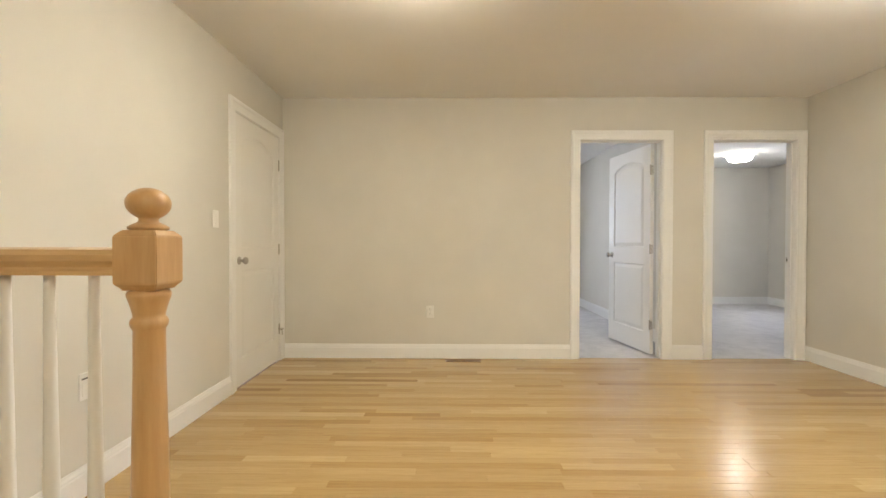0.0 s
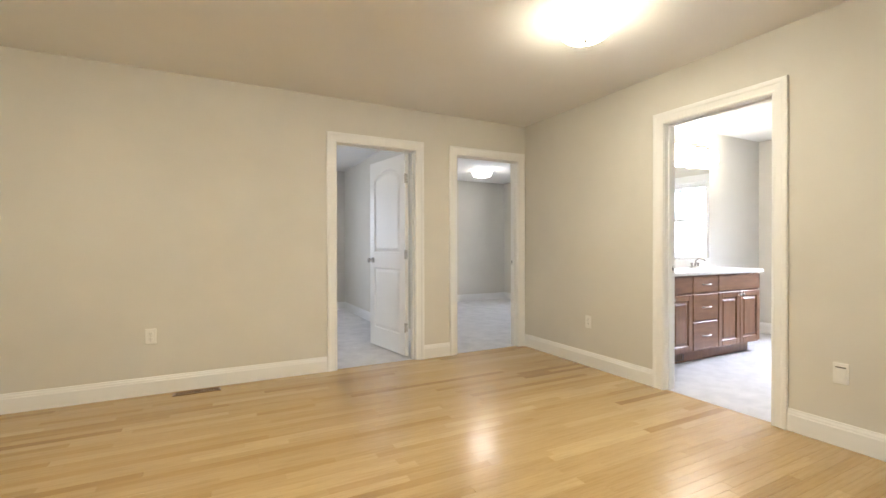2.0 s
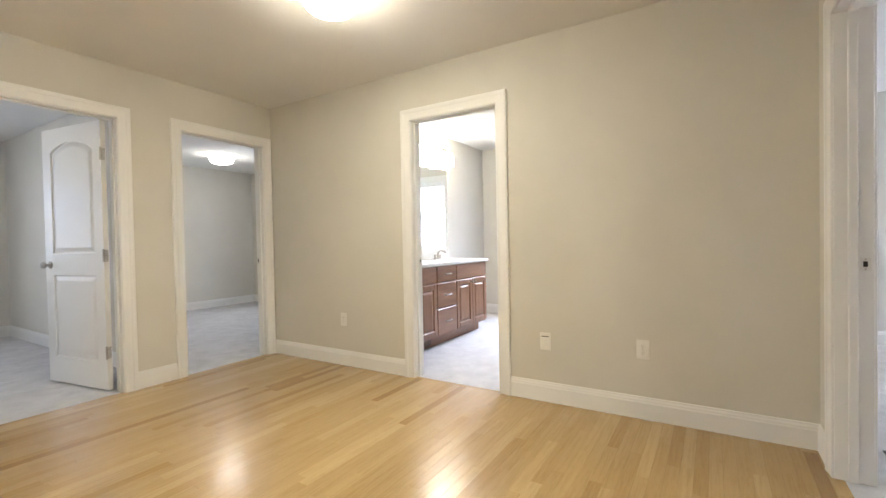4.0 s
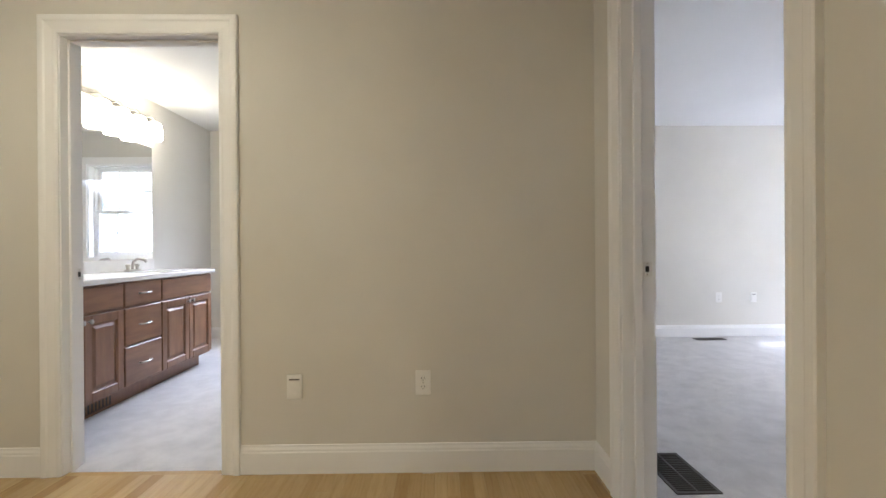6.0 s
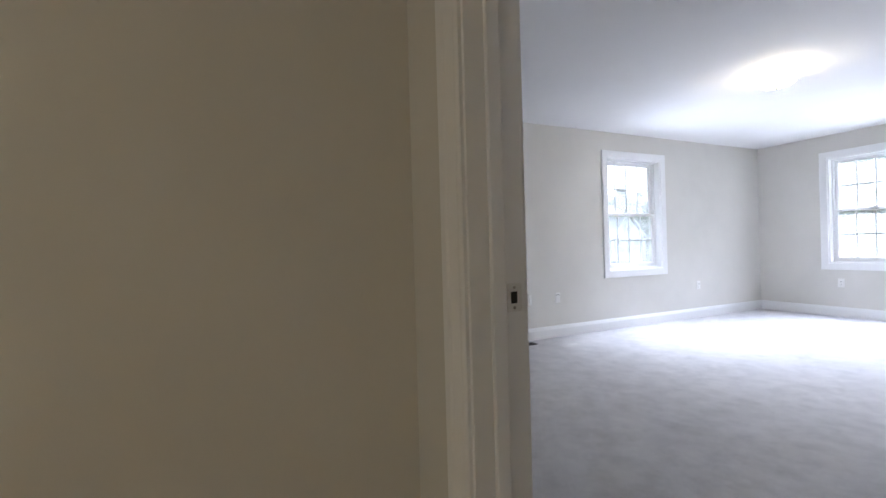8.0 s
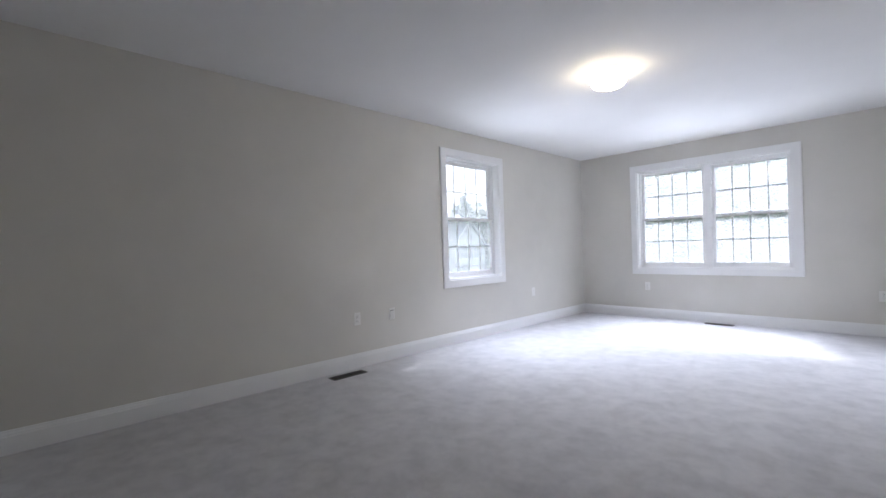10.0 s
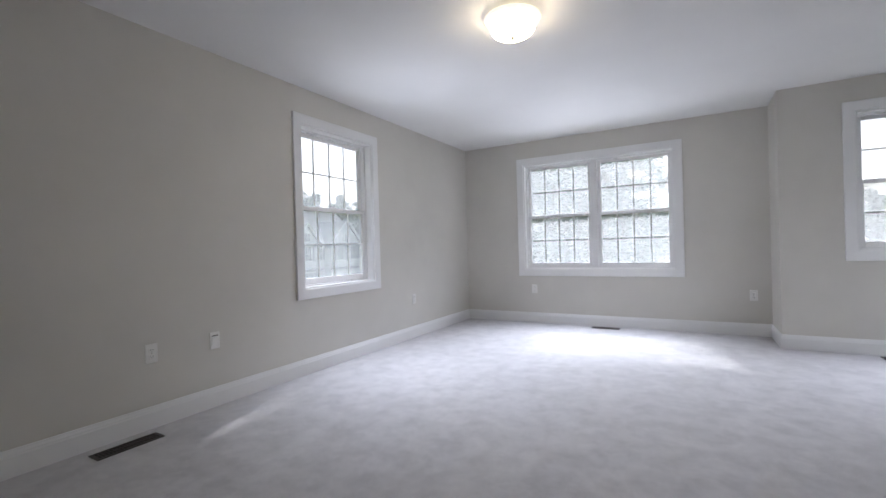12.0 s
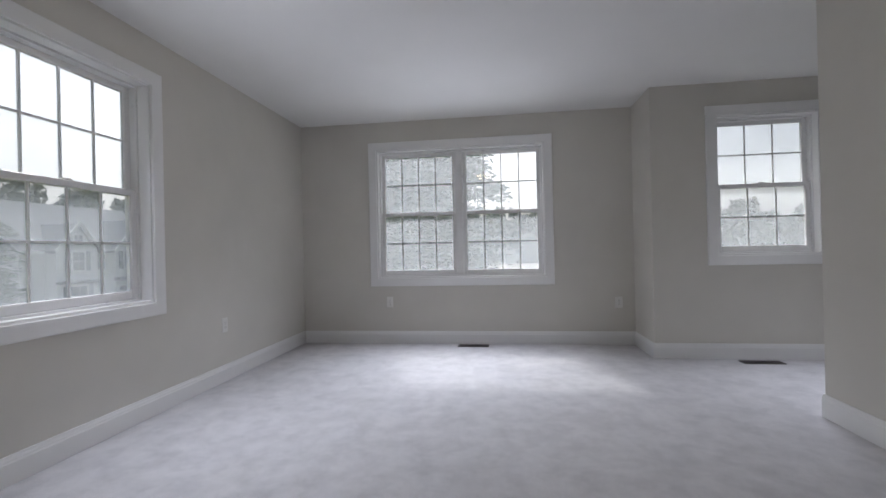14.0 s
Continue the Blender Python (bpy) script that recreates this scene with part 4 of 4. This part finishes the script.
def gable_roof(bm, x0, x1, y0, y1, z, rise, along, over=0.35):
    """A pitched roof with thickness; along: the axis of its ridge."""
    if along == "y":
        c = (x0 + x1) / 2
        ring = [(x0 - over, z - 0.15), (c, z + rise), (x1 + over, z - 0.15), (x1 + over, z - 0.35), (c, z + rise - 0.2), (x0 - over, z - 0.35)]
        pts = [[Vector((x, y, h)) for x, h in ring] for y in (y0 - over, y1 + over)]
    else:
        c = (y0 + y1) / 2
        ring = [(y0 - over, z - 0.15), (c, z + rise), (y1 + over, z - 0.15), (y1 + over, z - 0.35), (c, z + rise - 0.2), (y0 - over, z - 0.35)]
        pts = [[Vector((x, y, h)) for y, h in ring] for x in (x0 - over, x1 + over)]
    a, b = [[bm.verts.new(p) for p in side] for side in pts]
    for i in range(6):
        k = (i + 1) % 6
        bm.faces.new((a[i], a[k], b[k], b[i]))
    bm.faces.new((a[0], a[1], a[4], a[5]))
    bm.faces.new((a[1], a[2], a[3], a[4]))
    bm.faces.new((b[0], b[1], b[4], b[5]))
    bm.faces.new((b[1], b[2], b[3], b[4]))


def gable_wall(bm, x0, x1, y0, y1, z0, z1, rise, along):
    """A house body whose end walls rise into gables."""
    box(bm, x0, x1, y0, y1, z0, z1)
    for e in ((y0, y1) if along == "y" else (x0, x1)):
        if along == "y":
            tri = [(x0, e, z1), (x1, e, z1), ((x0 + x1) / 2, e, z1 + rise)]
        else:
            tri = [(e, y0, z1), (e, y1, z1), (e, (y0 + y1) / 2, z1 + rise)]
        bm.faces.new([bm.verts.new(p) for p in tri])


def house_window(parent, side, u, z, w, h, shutters=True):
    win = part("window", side.solid((u - w / 2 - 0.1, u + w / 2 + 0.1, -0.08, 0.02, z - 0.1, z + h + 0.12)), WHITE_OUT, parent)
    for k in range(2):
        part("pane", side.solid((u - w / 2 + 0.03, u + w / 2 - 0.03, -0.10, -0.07, z + k * h / 2 + 0.03, z + (k + 1) * h / 2 - 0.03)), HOUSE_GLASS, win)
    part("bar", side.solid((u - 0.02, u + 0.02, -0.115, -0.09, z, z + h)), WHITE_OUT, win)
    if shutters:
        for s in (-1, 1):
            c = u + s * (w / 2 + 0.30)
            part("shutter", side.solid((c - 0.19, c + 0.19, -0.07, 0.02, z - 0.05, z + h + 0.05)), SHUTTER, win)


def house(x0, y0, depth, width, eaves, rise, siding, label, garage=True, face=-1):
    """A two-storey house whose front looks along -x (face -1) or +x."""
    x1, y1 = x0 + depth, y0 + width
    root = thing("house", (x0, y0, GZ), label, "house", "houses across the street")
    bm = bmesh.new()
    gable_wall(bm, x0, x1, y0, y1, GZ, GZ + eaves, rise, "y")
    part("wall", bm, siding, root)
    bm = bmesh.new()
    gable_roof(bm, x0, x1, y0, y1, GZ + eaves, rise, "y")
    part("roof", bm, ROOF, root)
    fx = x0 if face < 0 else x1
    # two front gables
    for (c, w, r) in ((y0 + width * 0.30, 4.6, 2.5), (y0 + width * 0.74, 3.2, 1.9)):
        a, b = (fx - 1.0, fx + 2.6) if face < 0 else (fx - 2.6, fx + 1.0)
        bm = bmesh.new()
        gable_wall(bm, a, b, c - w / 2, c + w / 2, GZ, GZ + eaves, r, "x")
        bay = part("gable_bay", bm, siding, root)
        bm = bmesh.new()
        gable_roof(bm, a, b, c - w / 2, c + w / 2, GZ + eaves, r, "x", 0.25)
        part("roof", bm, ROOF, bay)
        f = Side("x", a if face < 0 else b, 1 if face < 0 else -1)
        # white rake boards on the gable
        for s in (-1, 1):
            bm = bmesh.new()
            p, q = f(c + s * (w / 2 + 0.22), -0.30, GZ + eaves - 0.33), f(c, -0.30, GZ + eaves + r - 0.05)
            up = Vector((0, 0, 0.26))
            back = f(0, 0.12, 0) - f(0, 0, 0)
            vs = [bm.verts.new(v) for v in (p, q, q + up, p + up, p + back, q + back, q + up + back, p + up + back)]
            for fc in ((0, 1, 2, 3), (4, 7, 6, 5), (0, 4, 5, 1), (3, 2, 6, 7), (0, 3, 7, 4), (1, 5, 6, 2)):
                bm.faces.new([vs[i] for i in fc])
            part("rake_board", bm, WHITE_OUT, bay)
        house_window(bay, f, c, GZ + eaves + 0.25, 0.7, 0.8, False)
        for u in ((c - 1.0, c + 1.0) if w > 4 else (c,)):
            house_window(bay, f, u, GZ + 3.55, 0.95, 1.4)
        if garage and w > 4:
            for u in (c - 1.12, c + 1.12):
                d = part("garage_door", f.solid((u - 1.05, u + 1.05, -0.06, 0.02, GZ + 0.05, GZ + 2.2)), GARAGE, bay)
                for k in range(4):
                    part("door_panel", f.solid((u - 1.0, u + 1.0, -0.085, -0.055, GZ + 0.1 + k * 0.52, GZ + 0.56 + k * 0.52), bevel=0.02), GARAGE, d)
                for k in range(4):
                    part("door_light", f.solid((u - 0.92 + k * 0.47, u - 0.52 + k * 0.47, -0.095, -0.08, GZ + 1.76, GZ + 2.04)), HOUSE_GLASS, d)
            part("pent_roof", f.solid((c - w / 2 - 0.15, c + w / 2 + 0.15, -0.55, 0.02, GZ + 2.55, GZ + 2.85), bevel=0.05), ROOF, bay)
        else:
            house_window(bay, f, c, GZ + 0.9, 1.3, 1.5)
            part("pent_roof", f.solid((c - w / 2 - 0.1, c + w / 2 + 0.1, -0.5, 0.02, GZ + 2.6, GZ + 2.85), bevel=0.05), ROOF, bay)
    side_f = Side("x", fx, 1 if face < 0 else -1)
    part("fascia", side_f.solid((y0 - 0.3, y1 + 0.3, -0.36, -0.28, GZ + eaves - 0.36, GZ + eaves - 0.12)), WHITE_OUT, root)
    house_window(root, side_f, y0 + width * 0.545, GZ + 3.55, 0.9, 1.4)
    for yy, sg in ((y0, 1), (y1, -1)):
        es = Side("y", yy, sg)
        for u in (x0 + depth * 0.28, x0 + depth * 0.72):
            for z in (GZ + 0.9, GZ + 3.55):
                house_window(root, es, u, z, 0.9, 1.4, False)
    return root


house(33, -16.2, 9, 12.5, 5.5, 3.6, SIDING, "grey two-storey house with white gables and a double garage")
house(36.5, -40.5, 9, 12.5, 5.2, 3.8, SIDING_PALE, "pale two-storey house with white gables")
house(33, 3.0, 9, 12.5, 5.5, 3.8, SIDING_PALE, "pale two-storey house with a grey shingle roof")
house(14, -60, 9, 13, 5.2, 3.2, SIDING_PALE, "pale distant house beyond the field")
house(-5.5, -95, 9, 13, 5.0, 2.6, SIDING_PALE, "small pale far house beyond the field", False)


# ---------------------------------------------------------------- parked cars
def car(x, y, heading, label):
    root = new("parked_car")
    root.matrix_world = Matrix.Translation((x, y, GZ + 0.012)) @ Matrix.Rotation(radians(heading), 4, "Z")
    tagged(root, label, "car")
    bm = bmesh.new()
    outline = [(-2.2, 0.35), (-2.25, 0.75), (-1.9, 0.95), (2.1, 0.98), (2.25, 0.7), (2.2, 0.35)]
    prism(bm, outline, -0.86, 0.86)
    local_part("body", bevelled(bm, 0.06, 2), CAR_PAINT, root)
    bm = bmesh.new()
    prism(bm, [(-1.15, 0.94), (-0.55, 1.44), (1.15, 1.46), (1.85, 0.96)], -0.76, 0.76)
    cabin = local_part("cabin", bevelled(bm, 0.08, 2), CAR_PAINT, root)
    for s in (-1, 1):
        bm = bmesh.new()
        prism(bm, [(-0.85, 0.98), (-0.42, 1.36), (1.05, 1.38), (1.5, 0.99)], s * 0.755, s * 0.775)
        local_part("side_window", bm, CAR_GLASS, cabin)
        for px in (-1.35, 1.35):
            wheel = local_part("wheel", turned([(0.14, -0.1), (0.31, -0.1), (0.33, 0.0), (0.31, 0.1), (0.14, 0.1)], 20, Matrix.Translation((px, s * 0.8, 0.33)) @ Matrix.Rotation(radians(90), 4, "X")), RUBBER, root)
            local_part("rim", turned([(0.2, -0.12), (0.2, 0.12)], 14, Matrix.Translation((px, s * 0.8, 0.33)) @ Matrix.Rotation(radians(90), 4, "X")), NICKEL, wheel)
    return root


car(33.5, -25.0, 95, "white parked car on the driveway")
car(19.0, -5.6, 92, "white parked car at the kerb")


# ---------------------------------------------------------------- trees
def leaf_quad(verts, faces, c, size, rng, flat=0.5, wide=1.0):
    a = Vector((rng.gauss(0, 1), rng.gauss(0, 1), rng.gauss(0, flat))).normalized()
    b = a.cross(Vector((rng.gauss(0, 1), rng.gauss(0, 1), rng.gauss(0, 1)))).normalized()
    n = len(verts)
    for s, q in ((-1, -0.35 * wide), (0.1, -0.5 * wide), (1, 0.0), (0.1, 0.5 * wide)):
        verts.append(tuple(c + a * (s * size) + b * (q * size)))
    faces.append((n, n + 1, n + 2, n + 3))


def conifer(x, y, height, spread, seed, label, bare=0.12, leaf=0.16, tiers=26, fill=26):
    """A pine: tapered trunk, whorls of drooping limbs, each clothed in small sprays."""
    rng = random.Random(seed)
    root = thing("pine_tree", (x, y, GZ), label, "tree", "pines")
    part("trunk", turned([(height * 0.016, 0), (height * 0.012, height * 0.3), (height * 0.006, height * 0.75), (0.02, height)], 10, Matrix.Translation((x, y, GZ))), BARK, root, smooth=True)
    verts, faces = [], []
    limbs = bmesh.new()
    for i in range(tiers):
        f = bare + (1 - bare) * (i / tiers) ** 0.95
        z = GZ + height * f
        reach = spread * (1 - f) ** 0.75 * rng.uniform(0.65, 1.15) + 0.25
        for k in range(5):
            az = rng.uniform(0, 2 * math.pi)
            r = reach * rng.uniform(0.6, 1.1)
            d = Vector((math.cos(az), math.sin(az), 0))
            base = Vector((x, y, z))
            tip = base + d * r + Vector((0, 0, r * rng.uniform(-0.22, 0.18)))
            side = d.cross(Vector((0, 0, 1)))
            vs = [limbs.verts.new(base + side * 0.03), limbs.verts.new(base - side * 0.03), limbs.verts.new(base + Vector((0, 0, 0.06))), limbs.verts.new(tip)]
            for t3 in ((0, 1, 3), (1, 2, 3), (2, 0, 3)):
                limbs.faces.new([vs[j] for j in t3])
            for _ in range(int(fill * (0.4 + r / max(spread, 0.1)))):
                s = rng.uniform(0.22, 1.05)
                c = base.lerp(tip, s) + side * rng.gauss(0, 0.11 * r * s + 0.05) + Vector((0, 0, rng.gauss(0, 0.08 + 0.03 * r)))
                leaf_quad(verts, faces, c, leaf * rng.uniform(0.6, 1.5), rng, 0.28, 0.45)
    part("limbs", limbs, BARK, root)
    me = bpy.data.meshes.new("crown")
    me.from_pydata(verts, [], faces)
    me.materials.append(NEEDLE)
    ob = new("crown", me)
    ob.parent = root
    ob.matrix_parent_inverse = Matrix.Translation(-Vector(root.location))
    return root


conifer(6.5, -21.0, 17.0, 3.5, 3, "tall dark green pine close to the house", leaf=0.18, tiers=40, fill=150)
conifer(9.2, -23.0, 15.0, 3.8, 4, "dark green pine behind the tall one", leaf=0.20, tiers=36, fill=110)
conifer(9.6, -28.0, 14.0, 3.8, 5, "dark green pine behind the tall one", leaf=0.20, tiers=36, fill=110)
conifer(11.6, -25.5, 15.5, 4.0, 15, "dark green pine in a group of pines", leaf=0.20, tiers=36, fill=100)
conifer(7.6, -25.0, 16.5, 3.8, 16, "dark green pine in a group of pines", leaf=0.20, tiers=36, fill=100)
conifer(30.5, -21.5, 8.0, 2.4, 6, "dark pine between two houses", leaf=0.23, tiers=26, fill=30)
conifer(44.0, -4.5, 15.0, 3.6, 8, "dark pine behind the grey house", leaf=0.23, tiers=26, fill=34)
conifer(45.0, -21.0, 14.0, 3.4, 9, "dark pine behind the grey house", leaf=0.23, tiers=26, fill=34)


def woods(name, count, place, low, high, size, seed, label, clumps=90):
    """A far belt of trees: very many small clumps in uneven crowns."""
    rng = random.Random(seed)
    verts, faces = [], []
    for _ in range(count):
        cx, cy = place(rng)
        h = rng.uniform(low, high)
        w = h * rng.uniform(0.16, 0.26)
        for _ in range(clumps):
            f = rng.random() ** 0.7
            r = w * (1 - 0.75 * f) * rng.random() ** 0.5
            az = rng.uniform(0, 2 * math.pi)
            c = Vector((cx + r * math.cos(az), cy + r * math.sin(az), GZ + h * (0.04 + 0.96 * f)))
            leaf_quad(verts, faces, c, size * rng.uniform(0.5, 1.5), rng, 1.0)
    me = bpy.data.meshes.new(name)
    me.from_pydata(verts, [], faces)
    me.materials.append(HAZY_LEAF)
    return tagged(new(name, me), label, "trees", kind="stuff")


# these belts wear leaf colours with the haze already mixed in
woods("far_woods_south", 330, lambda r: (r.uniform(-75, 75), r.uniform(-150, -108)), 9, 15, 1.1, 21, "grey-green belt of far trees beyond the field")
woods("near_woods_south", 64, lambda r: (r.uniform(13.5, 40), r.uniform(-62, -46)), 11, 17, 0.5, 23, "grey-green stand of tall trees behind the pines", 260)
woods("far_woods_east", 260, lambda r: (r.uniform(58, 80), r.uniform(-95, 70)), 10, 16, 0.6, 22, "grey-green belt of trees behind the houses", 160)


def shrub(x, y, r, seed):
    rng = random.Random(seed)
    root = thing("shrub", (x, y, GZ), "small dark green shrub at the house front", "shrub", "front shrubs")
    verts, faces = [], []
    for _ in range(160):
        v = Vector((rng.gauss(0, 0.5), rng.gauss(0, 0.5), abs(rng.gauss(0.4, 0.45)))) * r
        leaf_quad(verts, faces, Vector((x, y, GZ)) + v, 0.13, rng, 1.0)
    me = bpy.data.meshes.new("foliage")
    me.from_pydata(verts, [], faces)
    me.materials.append(SHRUB_LEAF)
    ob = new("foliage", me)
    ob.parent = root
    ob.matrix_parent_inverse = Matrix.Translation(-Vector(root.location))


for i, (sx, sy) in enumerate(((31.2, -7.6), (31.4, -6.2), (31.3, -4.9), (31.0, -9.0), (30.8, -14.2), (31.4, -26.0), (31.2, -28.5))):
    shrub(sx, sy, 0.9, 40 + i)

# ---------------------------------------------------------------- daylight at the openings
def down(angle):
    return math.tan(radians(angle))


sky_panel("daylight_east", (BE - 0.09, -4.42, 1.72), (BE - 1, -4.42, 1.72 - down(60) * 0.91), 0.86, 0.24, 6, 98)
sky_panel("daylight_south", (4.405, BS + 0.09, 1.72), (4.405, BS + 1, 1.72 - down(55) * 0.91), 1.70, 0.24, 11.5, 90)
sky_panel("daylight_alcove", (1.64, ALC_S + 0.09, 1.75), (1.64, ALC_S + 1, 1.75 - down(56) * 0.91), 0.76, 0.24, 6, 90)
sky_panel("groundlight_east", (BE - 0.09, -4.42, 1.10), (BE - 1, -4.42, 1.10 + down(50) * 0.91), 0.86, 0.24, 1.1, 80)
sky_panel("groundlight_south", (4.405, BS + 0.09, 1.10), (4.405, BS + 1, 1.10 + down(48) * 0.91), 1.70, 0.24, 1.7, 78)
sky_panel("daylight_bath", (BATH_E + 0.07, 2.115, 1.5), (BATH_E - 1, 2.115, 1.5 - down(45)), 0.72, 0.9, 3.5, 100)
# fill lamps outside the two added windows of the back rooms
sky_panel("back_room_fill", (-0.15, ROOM_N + OUT_T + 0.05, 1.42), (-0.15, ROOM_N - 2, 1.0), 1.48, 1.38, 3)
sky_panel("back_room_fill", (ROOM_E + OUT_T + 0.05, 5.55, 1.42), (ROOM_E - 2, 5.55, 1.0), 1.08, 1.38, 1.6)

# ---------------------------------------------------------------- the strips of the oak floor
floor_root = thing("floor_oak", (0.8, 1.0, 0), "varnished golden oak strip floor on the landing", "wood floor", kind="structure")
all_strips = strips()
near = sorted(range(len(all_strips)), key=lambda i: (0.5 * (all_strips[i][0] + all_strips[i][1]) - 0.9) ** 2 + (0.5 * (all_strips[i][2] + all_strips[i][3]) - 1.6) ** 2)
single_ones = set(near[:300])
rest = bmesh.new()
rng = random.Random(11)
for i, (a, b, y0, y1) in enumerate(all_strips):
    lift = -rng.random() * 0.0002
    if i in single_ones:
        bm = strip_box(bmesh.new(), a, b, y0, y1, lift)
        me = bpy.data.meshes.new("strip")
        bm.to_mesh(me)
        bm.free()
        me.materials.append(OAK_PIECE)
        ob = new("strip", me)
        ob.parent = floor_root
        ob.matrix_parent_inverse = Matrix.Translation(-Vector(floor_root.location))
    else:
        strip_box(rest, a, b, y0, y1, lift)
for a, b, y0, y1 in ((EX, EX + 0.034, BATH_D[0], BATH_D[1]), (D1[0], D1[1], NY, NY + 0.034), (D2[0], D2[1], NY, NY + 0.034), (BED_D[0], BED_D[1], SY - 0.034, SY)):
    strip_box(rest, a, b, y0, y1, 0.0)
me = bpy.data.meshes.new("strips")
rest.to_mesh(me)
rest.free()
me.materials.append(OAK_REST)
ob = new("strips", me)
ob.parent = floor_root
ob.matrix_parent_inverse = Matrix.Translation(-Vector(floor_root.location))
tagged(ob, "golden oak strips away from the path", kind="stuff")
